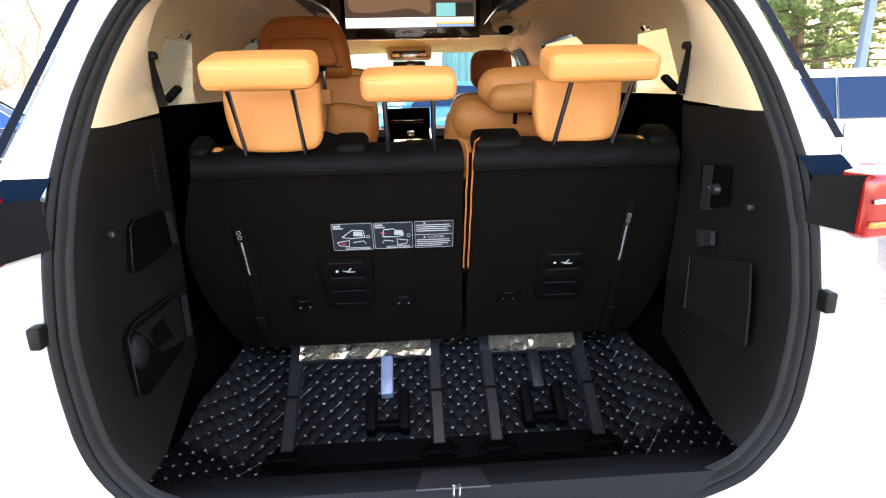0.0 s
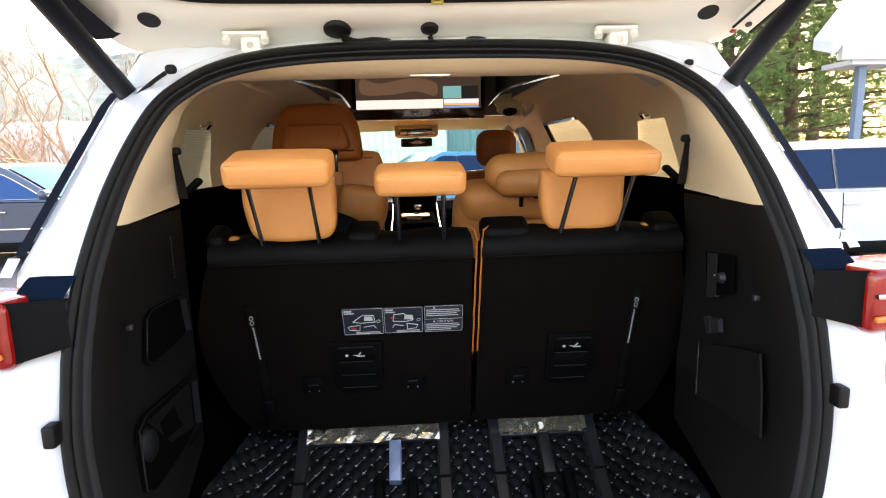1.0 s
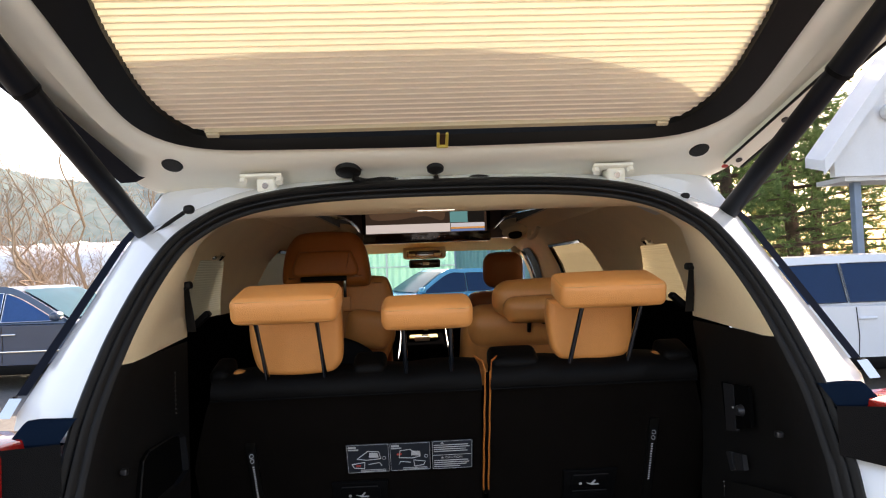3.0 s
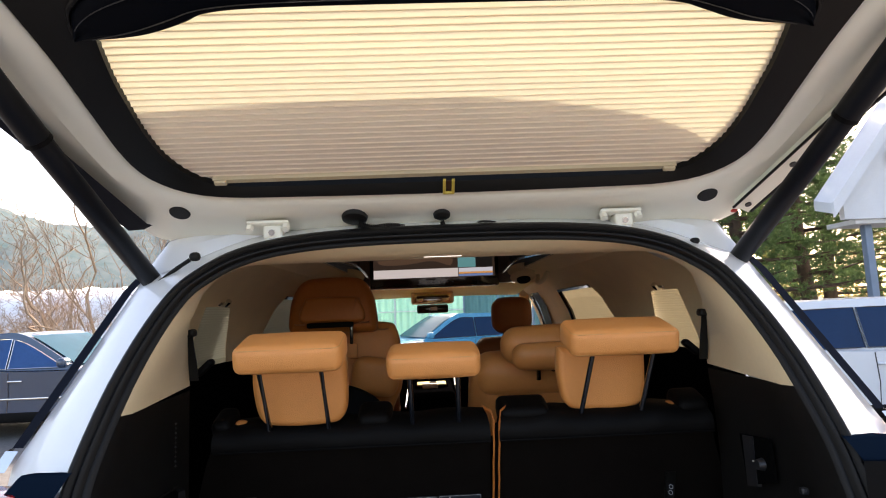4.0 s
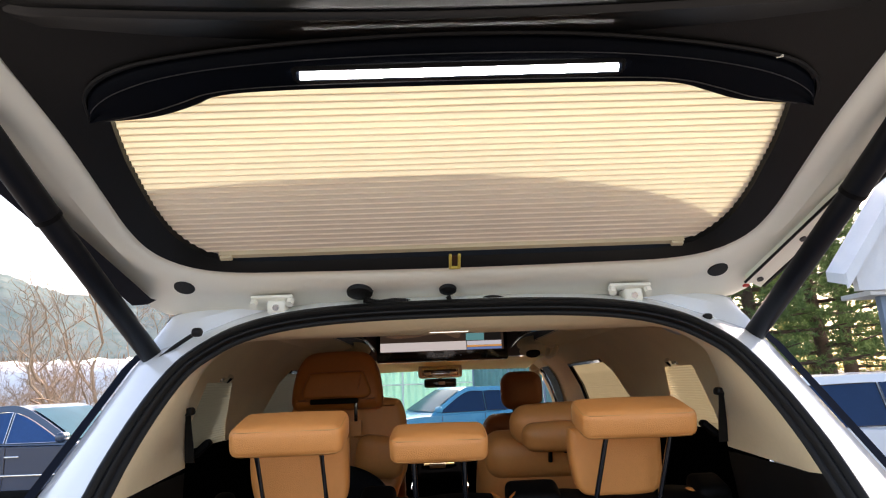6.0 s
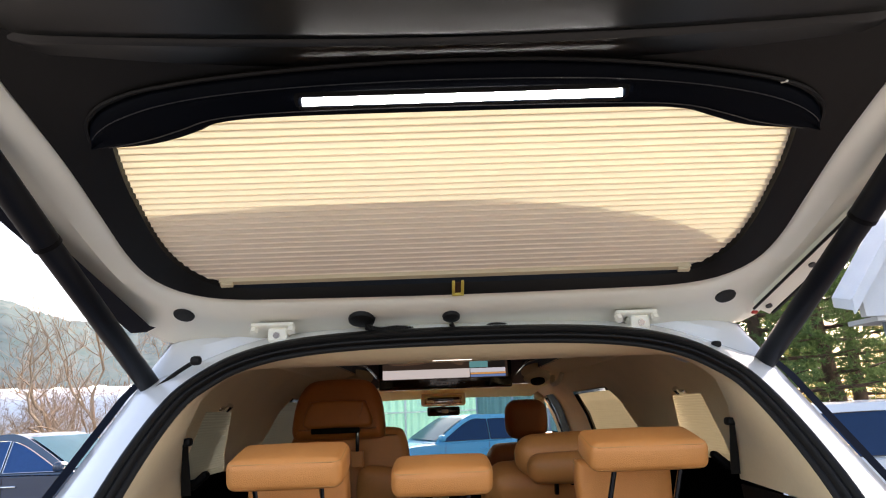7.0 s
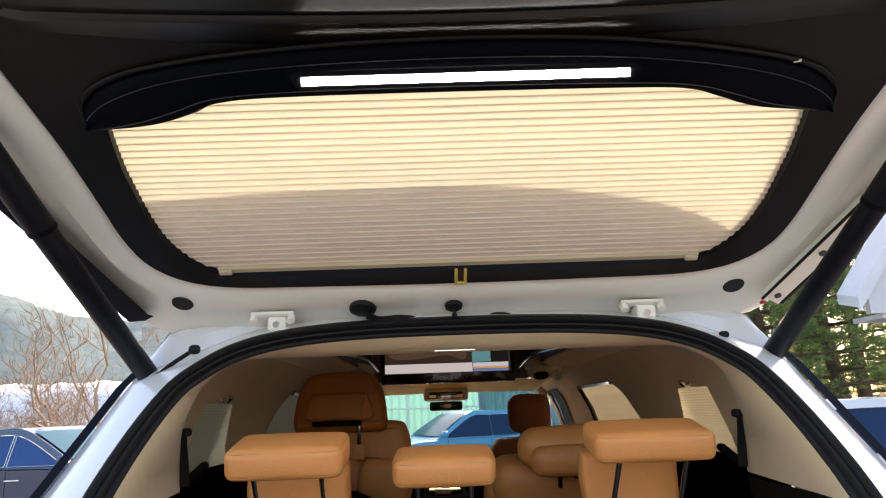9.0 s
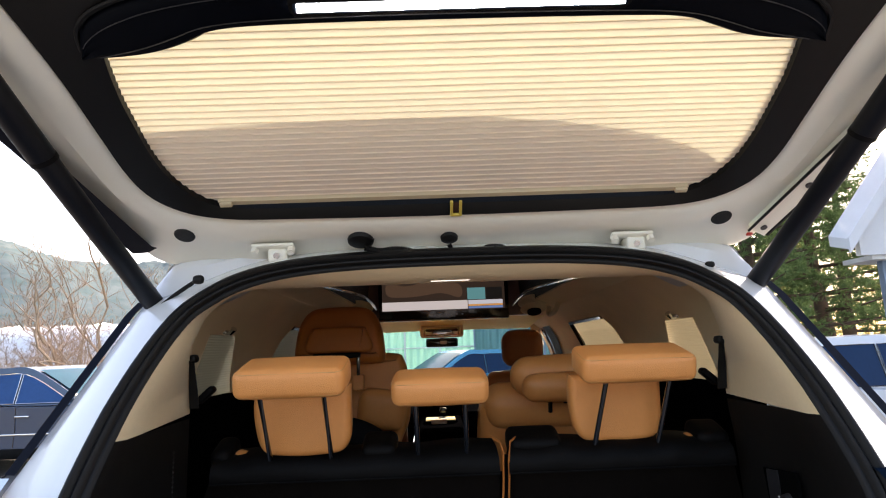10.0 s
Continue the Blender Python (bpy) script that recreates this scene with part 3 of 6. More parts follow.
def outer(p):
    s = 1 if p.x > 0 else -1
    if p.z > 1.63 and abs(p.x) < 0.64:
        u = min(1, (0.64 - abs(p.x)) / 0.1)
        side = Vector((s * 0.765, 1.755, 1.635))
        return side.lerp(Vector((p.x * 1.06, p.y + 0.10, p.z + 0.03)), u)
    if p.z < 0.72 and abs(p.x) < 0.68:
        return Vector((p.x * 1.4, 1.12, 0.35))
    return Vector((s * interp(p.z, OUT_Z, OUT_X), interp(p.z, OUT_Z, OUT_Y), p.z - 0.0))


rim = opening(-0.001, 0.004)
edge = [outer(p) for p in rim]
def mid(u, push):
    return [p.lerp(q, u) + Vector((0, -push * math.sin(math.pi * u), 0)) for p, q in zip(rim, edge)]
side1 = [q + Vector((math.copysign(0.002 if q.z < 1.12 else 0.006, q.x), 0.10, 0.0)) if q.z < 1.68 else q + Vector((0, 0.06, 0.012)) for q in edge]
side2 = [q + Vector((math.copysign(0.035 if q.z < 1.12 else 0.008, q.x), 0.35, 0.0)) if q.z < 1.68 else q + Vector((0, 0.4, 0.025)) for q in edge]
part("rear_body_panel", loft([rim, mid(0.25, 0.006), mid(0.5, 0.008), mid(0.75, 0.006), edge, side1, side2], closed=True), WHITE, van, "white painted rear body surround")

# dark edge trim of the rear quarter glass
for s in (1, -1):
    pts = [(s * (interp(z, OUT_Z, OUT_X) + 0.006), interp(z, OUT_Z, OUT_Y) + 0.006, z) for z in np.linspace(1.275, 1.635, 12)]
    part("quarter_window_trim", loft([[(x - s * 0.004, y - 0.012, z) for x, y, z in pts], [(x + s * 0.022, y - 0.006, z) for x, y, z in pts], [(x + s * 0.028, y + 0.03, z) for x, y, z in pts]]), QTRIM, van)
    part("chrome_finisher", loft([[(s * (0.925 + a), 1.548 + b, 1.236) for a, b in ((0.0, -0.014), (0.03, -0.008), (0.036, 0.03))], [(s * (0.911 + a), 1.565 + b, 1.274) for a, b in ((0.0, -0.014), (0.03, -0.008), (0.036, 0.03))]]), CHROME, van)
    # shelf over the tail lamp, gloss black with the reflected sky painted in
    front = [[(s * (x0 + (x1 - x0) * u), y - 0.004 * math.sin(math.pi * u), z) for u in np.linspace(0, 1, 8)] for x0, x1, y, z in ((0.712, 0.800, 1.44, 1.256), (0.710, 0.800, 1.402, 1.262), (0.712, 0.802, 1.394, 1.258), (0.724, 0.818, 1.370, 1.226), (0.726, 0.818, 1.372, 1.219), (0.735, 0.82, 1.44, 1.215))]
    part("lamp_shelf", loft(front), SKYTINT, van, "black shelf above the tail lamp, blue sky reflection painted in")
    part("lamp_recess", loft([[(s * x, 1.338 - 0.25 * (x - 0.72), z + 0.25 * (0.78 - x) * (1 - k / 4)) for x in np.linspace(0.704, 0.80, 6)] for k, z in enumerate(np.linspace(1.122, 1.232, 5))]), PLASTIC, van)
    lamp = part("tail_lamp", rbox((s * 0.868, 1.385, 1.172), (0.175, 0.14, 0.128), 0.018, turn=rot(0, 0, s * 10)), REDLENS, van, "red tail lamp with an amber bar")
    part("amber_bar", rbox((s * 0.872, 1.311, 1.140), (0.15, 0.010, 0.012), 0.004, turn=rot(0, 0, s * 10)), AMBER, lamp)
    part("reflector_bar", rbox((s * 0.872, 1.311, 1.185), (0.15, 0.010, 0.010), 0.003, turn=rot(0, 0, s * 10)), CHROME, lamp)
    # rubber stop on the body beside the seal
    part("bump_stop", rbox((s * 0.733 + 0.004, 1.292, 0.994), (0.022, 0.03, 0.042), 0.005), RUBBER, van, "black rubber bump stop")
    # plugs and cable clips at the roof corners
    if s < 0:
        hose = part("washer_hose", tube(spline([(-0.722, 1.715, 1.612), (-0.704, 1.712, 1.622), (-0.665, 1.712, 1.652), (-0.632, 1.714, 1.674)], 14), 0.0052, 8), RUBBER, van)
        part("hose_cap", rbox((-0.620, 1.714, 1.681), (0.026, 0.02, 0.022), 0.009), RUBBER, hose)
    else:
        part("hose_cap", rbox((0.620, 1.724, 1.676), (0.022, 0.018, 0.016), 0.007), RUBBER, van)

# load sill with the lock striker pocket
sill_in = [(x, y, z) for x, y, z in ((-0.66, 1.30, 0.645), (-0.4, 1.30, 0.645), (0, 1.30, 0.645), (0.4, 1.30, 0.645), (0.66, 1.30, 0.645))]
bm = loft([[(x * 0.70, 1.258, 0.560) for x, _, _ in sill_in], [(x * 0.80, 1.266, 0.605) for x, _, _ in sill_in], [(x * 0.88, 1.282, 0.632) for x, _, _ in sill_in], [(x * 1.02, 1.31, 0.636) for x, _, _ in sill_in], [(x * 1.07, 1.40, 0.592) for x, _, _ in sill_in],
           [(x * 1.11, 1.425, 0.565) for x, _, _ in sill_in], [(x * 1.12, 1.435, 0.32) for x, _, _ in sill_in]])
part("sill_plate", bm, SILLPLASTIC, van, "grained dark plastic load sill")
part("striker_pocket", plate([(-0.075, -0.03), (0.075, -0.03), (0.06, 0.035), (-0.06, 0.035)], 0.006, Matrix.Translation((0.008, 1.30, 0.632)) @ rot(-4), 0.003), STEEL, van)
part("striker", tube([(0.008, 1.276, 0.61), (0.008, 1.272, 0.642), (0.020, 1.272, 0.642), (0.020, 1.276, 0.61)], 0.003, 8), CHROME, van)

# roof skin with the raised section, side skins, floor pan
def skin(ys, zs, half):
    return [[(s * half, y, z) for s in (-1, 1)] for y, z in zip(ys, zs)]
roof_rows = []
for y, z, w in ((1.83, 1.775, 0.62), (2.1, 1.79, 0.64), (2.35, 1.81, 0.62), (2.8, 1.872, 0.62), (3.3, 1.945, 0.61), (4.05, 2.055, 0.60), (4.35, 1.98, 0.58), (4.7, 1.76, 0.58), (4.95, 1.66, 0.60)):
    half = [(0.775, min(z, 1.645)), (0.769, min(z, 1.69)), (0.740, min(z, 1.735)), (0.67, min(z, 1.758)), (w - 0.06, z - 0.012), (w - 0.2, z), (0.2, z + 0.012)]
    roof_rows.append([(-x, y, zz) for x, zz in half] + [(x, y, zz) for x, zz in reversed(half)])
part("roof_skin", loft(roof_rows), WHITE, van)
# rear face of the roof edge, between the seal and the roof skin
brow = sorted((q for q in edge if q.z > 1.60), key=lambda q: q.x)
def brow_z(x):
    return interp(x, [0, 0.4, 0.56, 0.67, 0.74, 0.769, 0.775], [1.787, 1.775, 1.768, 1.758, 1.735, 1.69, 1.645])
high = [Vector((q.x * 1.012, max(q.y + 0.04, 1.835), brow_z(abs(q.x) * 1.012))) for q in brow]
part("roof_gutter", loft([[q + Vector((0, 0.004, -0.004)) for q in brow], [p.lerp(q, 0.5) + Vector((0, -0.012, 0.004)) for p, q in zip(brow, high)], high]), WHITE, van, "white painted roof edge behind the seal")
for s in (1, -1):
    low = loft([[(s * (0.955 if y < 2 else 0.985), y, z) for y in (1.72, 2.5, 3.5, 4.6, 6.1)] for z in (0.25, 0.6, 1.0, 1.20)])
    part("side_skin", low, WHITE, van)
    for y0, y1 in ((1.62, 2.06), (2.70, 2.82), (3.88, 4.0)):
        part("pillar", loft([[(s * 0.955, y0 + 0.08, 1.2), (s * 0.955, y1, 1.2)], [(s * 0.86, y0 + 0.16, 1.42), (s * 0.86, y1 + 0.02, 1.42)], [(s * 0.775, y0 + 0.22, 1.62), (s * 0.775, y1 + 0.04, 1.62)], [(s * 0.70, y0 + 0.24, 1.72), (s * 0.70, y1 + 0.04, 1.72)]]), WHITE, van)
part("floor_pan", rbox((0, 3.6, 0.24), (1.9, 4.4, 0.06), 0), PLASTIC, van)
part("bonnet", loft([[(x, 5.45, 1.06 - 0.05 * x * x) for x in np.linspace(-0.9, 0.9, 9)], [(x, 6.0, 1.0 - 0.06 * x * x) for x in np.linspace(-0.9, 0.9, 9)], [(x * 0.95, 6.3, 0.85 - 0.06 * x * x) for x in np.linspace(-0.9, 0.9, 9)], [(x * 0.93, 6.36, 0.3) for x in np.linspace(-0.9, 0.9, 9)]]), WHITE, van)
for sx in (1, -1):
    for yy in (2.2, 5.3):
        w = part("wheel", tube([(sx * 0.86, yy, 0.34), (sx * 0.975, yy, 0.34)], 0.34, 26), TYRE, van)
        part("rim", tube([(sx * 0.975, yy, 0.34), (sx * 0.985, yy, 0.34)], 0.22, 22), CHROME, w)

# ---- cabin lining ----
def wall_x(z):
    return interp(z, [0.2, 0.9, 1.15, 1.38, 1.57, 1.64, 1.72], [0.80, 0.82, 0.85, 0.858, 0.79, 0.735, 0.64])


# rear trim band from the seal to the cabin wall: beige above the belt, dark below
def lining(zlo, zhi, material, name, label):
    ra, rb, rc = opening(0.046, 0.018), opening(0.052, 0.05), opening(0.045, 0.12)
    for j, p in enumerate(ra):        # the roof's rear edge rolls down into a lip
        if p.z > 1.55:
            u = min(1, max(0, (0.66 - abs(p.x)) / 0.16))
            rb[j] = rb[j].lerp(Vector((p.x, 1.765, 1.666)), 0.6 * u)
            rc[j] = rc[j].lerp(Vector((p.x * 1.01, 1.81, 1.664)), u)
    def deep(p):
        s = 1 if p.x > 0 else -1
        wall = Vector((s * max(wall_x(p.z) - 0.03, abs(p.x)), 1.98, p.z + (0.03 if zlo > 1.3 and p.z < 1.4 else 0)))
        u = min(1, max(0, (0.66 - abs(p.x)) / 0.12)) if p.z > 1.55 else 0
        return wall.lerp(Vector((p.x * 1.05, 2.02, 1.715)), u)
    def inner(p, q):
        s = 1 if p.x > 0 else -1
        u = min(1, max(0, (0.66 - abs(p.x)) / 0.12)) if p.z > 1.55 else 0
        return Vector((s * max(abs(q.x) + 0.004, 0.69), 1.86, p.z + (0.012 if zlo > 1.3 and p.z < 1.4 else 0))).lerp(Vector((p.x * 1.03, 1.90, 1.685)), u)
    rings = [ra, rb, rc, [inner(p, q) for p, q in zip(ra, rc)], [deep(p) for p in ra]]
    cols = [[r[j] for r in rings] for j in range(NR)]
    def cut(j, k, z):
        u = (z - ra[j].z) / (ra[k].z - ra[j].z)
        return [p.lerp(q, u) for p, q in zip(cols[j], cols[k])]
    inside = [zlo <= p.z <= zhi for p in ra]
    starts = [j for j in range(NR) if inside[j] and not inside[j - 1]]
    for r, j in enumerate(starts):
        i = (j - 1) % NR
        run = [cut(i, j, zlo if ra[i].z < zlo else zhi)]
        while inside[j % NR]:
            run.append(cols[j % NR])
            j += 1
        i = (j - 1) % NR
        run.append(cut(i, j % NR, zlo if ra[j % NR].z < zlo else zhi))
        part(name, loft(run), material, van, label if r == 0 else "")


lining(1.345, 3, BEIGE, "rear_lining", "beige lining of rear pillars and roof edge")
lining(0.675, 1.345, CARGO, "cargo_trim", "charcoal plastic trim of the cargo bay")

# side walls: beige upper with window openings, dark lower
WIN = ((2.20, 2.46), (3.06, 3.80), (4.57, 4.75))
for s in (1, -1):
    zs = [1.36, 1.42, 1.50, 1.57, 1.62, 1.66, 1.72]
    ys = [1.93, 2.20, 2.46, 3.06, 3.80, 4.57, 4.75, 4.95]
    bm = bmesh.new()
    grid = {(y, z): bm.verts.new((s * wall_x(z), y + (0.03 if y == 2.20 else 0.7 * (1.57 - z) if y == 2.46 else 0.7 * (z - 1.52) if y == 3.06 else 0), z)) for y in ys for z in zs}
    for y0, y1 in zip(ys, ys[1:]):
        for z0, z1 in zip(zs, zs[1:]):
            if (y0, y1) in WIN and z1 <= (1.575 if y0 == 2.20 else 1.625):
                continue
            bm.faces.new((grid[y0, z0], grid[y1, z0], grid[y1, z1], grid[y0, z1]))
    part("cabin_wall", bm, BEIGE, van, "beige upper cabin wall with window openings")
    rows = [[(s * wall_x(z), y, z) for y in (1.975, 2.2, 2.5, 3.2, 4.0, 5.2)] for z in (0.25, 0.6, 0.9, 1.15, 1.362)]
    part("lower_wall", loft(rows), DARKFELT, van, "dark plastic lower cabin wall")
    for k, (y0, y1) in enumerate(WIN):
        g = part("side_window", loft([[(s * (wall_x(z) + 0.035), y, z) for y in (y0 - 0.03, y1 + 0.03)] for z in (1.34, 1.5, 1.57, 1.64)]), TINT if k < 2 else CLEAR, van)
        g.visible_shadow = False
        if k < 2:
            n = 30
            rows = []
            for i in range(n * 2 + 1):
                z = 1.34 + ((1.60 if k == 0 else 1.70) - 1.34) * i / (2 * n)
                rows.append([(s * (wall_x(z) + 0.012 + (0.0007 if i % 2 else 0)), y, z) for y in (y0 - (0.06 if k == 0 else 0.14), y1 + (0.2 if k == 0 else 0.05))])
            part("side_blind", loft(rows), SIDEBLIND, van, "pale yellow pleated side blind drawn shut", smooth=False)
        if k == 2:
            part("door_pillar", loft([[(s * (wall_x(z) - 0.012), y0 - 0.20 + 0.3 * (1.62 - z), z), (s * (wall_x(z) - 0.02), y0 + 0.02 + 0.2 * (1.62 - z), z)] for z in (1.36, 1.45, 1.54, 1.63)]), PLASTIC, van, "black door pillar")
        if k:
            part("window_surround", tube([(s * wall_x(1.62), y0 + 0.07, 1.624), (s * wall_x(1.62), y1, 1.624), (s * wall_x(1.5), y1, 1.5), (s * wall_x(1.37), y1 + 0.02, 1.37)], 0.014, 6), PIANO, van)

# roof lining: flat rear part, raised bay with dark side panels, front part
def flat(x0, x1, y0, y1, z, dz=0.0):
    return loft([[(x, y, z + dz * (y - y0) / (y1 - y0)) for x in np.linspace(x0, x1, 6)] for y in np.linspace(y0, y1, 6)])


part("headliner", flat(-0.66, 0.66, 2.0, 2.45, 1.742, 0.0), BEIGE, van, "beige roof lining")
for s in (1, -1):
    part("headliner_side", loft([[(s * 0.66, y, 1.72), (s * 0.55, y, 1.745), (s * 0.50, y, 1.758)] for y in (2.0, 2.4, 3.2, 4.15)]), BEIGE, van)
    part("roof_side_panel", loft([[(s * 0.505, y, 1.755), (s * 0.49, y, z)] for y, z in ((2.45, 1.77), (2.8, 1.835), (3.3, 1.91), (4.1, 2.02))]), PLASTIC, van, "gloss dark panel of the raised roof")
part("raised_roof", loft([[(x, y, z) for x in np.linspace(-0.52, 0.52, 6)] for y, z in ((2.44, 1.765), (2.8, 1.835), (3.3, 1.91), (4.12, 2.022))]), BEIGE, van)
part("raised_roof_step", loft([[(x, 2.45, 1.752) for x in (-0.52, 0, 0.52)], [(x, 2.45, 1.77) for x in (-0.52, 0, 0.52)]]), BEIGE, van)
part("raised_roof_front", loft([[(x, 4.10, 1.70) for x in (-0.60, 0, 0.60)], [(x, 4.10, 2.025) for x in (-0.6, 0, 0.6)]]), mat("lilac_grey_panel", (0.14, 0.12, 0.13), 0.6), van)
part("front_headliner", loft([[(x, y, z - 0.02 * x * x) for x in np.linspace(-0.66, 0.66, 7)] for y, z in ((4.10, 1.70), (4.4, 1.685), (4.7, 1.655), (4.86, 1.64))]), CREAM, van)
part("reading_lamp", rbox((-0.014, 1.803, 1.6695), (0.10, 0.02, 0.006), 0.002), glow("roof_lamp", (1, 0.98, 0.92), 0.4), van, "lit white roof lamp")

# windscreen, dashboard
ws = part("windscreen", loft([[(x, 4.86 + 0.62 * u - 0.06 * x * x, 1.645 - 0.55 * u) for x in np.linspace(-0.68 - 0.1 * u, 0.68 + 0.1 * u, 9)] for u in (0, 0.5, 1)]), CLEAR, van)
ws.visible_shadow = False
for s in (1, -1):
    part("front_pillar", tube([(s * 0.71, 4.82, 1.64), (s * 0.75, 5.15, 1.36), (s * 0.80, 5.5, 1.08)], [0.04, 0.045, 0.05], 8), BEIGETRIM, van)
part("dashboard", loft([[(x, 5.5, 1.03) for x in np.linspace(-0.8, 0.8, 9)], [(x, 5.1, 1.06 - 0.03 * x * x) for x in np.linspace(-0.8, 0.8, 9)], [(x, 4.75, 1.03) for x in np.linspace(-0.8, 0.8, 9)], [(x, 4.66, 0.93) for x in np.linspace(-0.8, 0.8, 9)], [(x, 4.75, 0.4) for x in np.linspace(-0.8, 0.8, 9)]]), DARKFELT, van)
cons = part("centre_console", rbox((-0.05, 4.2, 0.72), (0.30, 1.0, 0.62), 0.04), DARKFELT, van, "centre console with chrome edges and control panel")
part("control_panel", rbox((-0.05, 4.63, 1.04), (0.28, 0.05, 0.20), 0.012, turn=rot(-20)), DARKFELT, cons)
for z in (0.99, 1.06, 1.10):
    part("trim_strip", rbox((-0.05, 4.598 + (z - 1.0) * 0.4, z), (0.25, 0.008, 0.006), 0.002, turn=rot(-20)), CHROME, cons)
for s in (-1, 1):
    part("chrome_edge", tube([(-0.05 + s * 0.155, 3.70, 0.98), (-0.05 + s * 0.155, 4.2, 1.035), (-0.05 + s * 0.16, 4.58, 1.09)], 0.005, 8), CHROME, cons)
part("centre_screen", rbox((-0.05, 4.70, 1.13), (0.34, 0.04, 0.23), 0.012, turn=rot(-12)), DARKFELT, cons)
for z in (1.065, 1.10, 1.155):
    part("trim_strip", rbox((-0.05, 4.674 + (z - 1.13) * 0.21, z), (0.24, 0.008, 0.005), 0.002, turn=rot(-12)), CHROME, cons)
part("armrest_lid", rbox((-0.05, 3.86, 1.0), (0.2, 0.26, 0.05), 0.02), DARKFELT, cons)
part("cup_tray", rbox((-0.05, 4.25, 1.035), (0.22, 0.22, 0.02), 0.01), DARKFELT, cons)
part("card_box", rbox((-0.06, 4.1, 1.045), (0.10, 0.05, 0.03), 0.006), BEIGETRIM, cons)
part("tray_liner", rbox((-0.05, 4.18, 1.050), (0.19, 0.16, 0.008), 0.003), CREAM, cons)
part("key_ring", tube([(-0.04 + 0.022 * math.cos(a), 4.16 + 0.022 * math.sin(a), 1.060) for a in np.linspace(0, 2 * math.pi, 13)], 0.004, 6), STEEL, cons)
for z in (1.075, 1.088, 1.125, 1.14):
    part("air_slat", rbox((-0.05, 4.668 + (z - 1.13) * 0.21, z), (0.25, 0.010, 0.004), 0.001, turn=rot(-12)), STEEL, cons)
part("gear_selector", rbox((-0.03, 4.40, 1.075), (0.05, 0.05, 0.05), 0.012), PIANO, cons)

# mirror and overhead unit
mirror = part("interior_mirror", rbox((-0.02, 4.72, 1.545), (0.24, 0.03, 0.065), 0.014), PLASTIC, van, "black interior mirror")
part("mirror_plate", rbox((-0.02, 4.703, 1.545), (0.215, 0.004, 0.05), 0.002), PIANO, mirror)
part("mirror_sticker", rbox((-0.01, 4.699, 1.545), (0.05, 0.003, 0.026), 0.001), INK, mirror)
part("mirror_stem", tube([(-0.02, 4.74, 1.56), (-0.02, 4.80, 1.62)], 0.014, 8), PLASTIC, mirror)
ov = part("overhead_console", rbox((-0.02, 4.64, 1.628), (0.32, 0.16, 0.095), 0.022), BEIGETRIM, van, "beige overhead console with chrome lamp frame")
part("overhead_frame", rbox((-0.02, 4.556, 1.622), (0.27, 0.012, 0.062), 0.012), CHROME, ov)
part("lamp_face", rbox((-0.02, 4.548, 1.628), (0.23, 0.008, 0.026), 0.006), PIANO, ov)
for d in (-0.095, 0.095):
    part("lamp_lens", rbox((-0.02 + d, 4.546, 1.612), (0.05, 0.010, 0.020), 0.005), INNER_WHITE, ov)
# air vents and grips under the roof sides
for s in (1, -1):
    vent = part("roof_vent", tube([(s * 0.50, 3.62, 1.745), (s * 0.50, 3.60, 1.705), (s * 0.50, 3.595, 1.690)], [0.085, 0.075, 0.05], 20), BEIGETRIM, van, "round beige roof air vent")
    part("vent_core", tube([(s * 0.50, 3.585, 1.692), (s * 0.50, 3.58, 1.682)], 0.040, 16), PLASTIC, vent)
    part("grab_handle", tube(spline([(s * 0.60, 3.40, 1.715), (s * 0.585, 3.44, 1.675), (s * 0.585, 3.60, 1.668), (s * 0.60, 3.66, 1.712)], 16), 0.013, 8), BEIGETRIM, van)
    part("roof_cable", tube(spline([(s * 0.505, 2.50, 1.752), (s * 0.47, 2.9, 1.77), (s * 0.44, 3.5, 1.79), (s * 0.43, 4.0, 1.75)], 20), 0.007, 6), CHROME, van)

# coat hooks, belts on the rear pillars
for s in (1, -1):
    hook = part("coat_hook", tube([(s * 0.79, 2.345, 1.583), (s * 0.76, 2.33, 1.575), (s * 0.745, 2.32, 1.59)], [0.010, 0.008, 0.010], 8), CHROME, van, "small chrome coat hook")
    part("hook_base", rbox((s * 0.787, 2.36, 1.585), (0.02, 0.07, 0.022), 0.006), CHROME, hook)
    part("belt_anchor", rbox((s * 0.677, 1.835, 1.494), (0.024, 0.03, 0.02), 0.007, turn=rot(0, s * 10, 0)), RUBBER, van)
    part("seat_belt", loft([[(s * (xc + a * w), 1.825 + b, z) for a, b in ((-1, 0.0), (1, 0.002), (1, 0.005), (-1, 0.003))] for z, xc, w in ((1.50, 0.678, 0.007), (1.46, 0.674, 0.008), (1.42, 0.670, 0.011), (1.372, 0.665, 0.012))], closed=True), RUBBER, van, "black seat belt hanging from the rear pillar")
    part("belt_guide", rbox((s * 0.65, 1.86, 1.402), (0.055, 0.03, 0.018), 0.007, turn=rot(0, s * 42, 0)), PLASTIC, van)

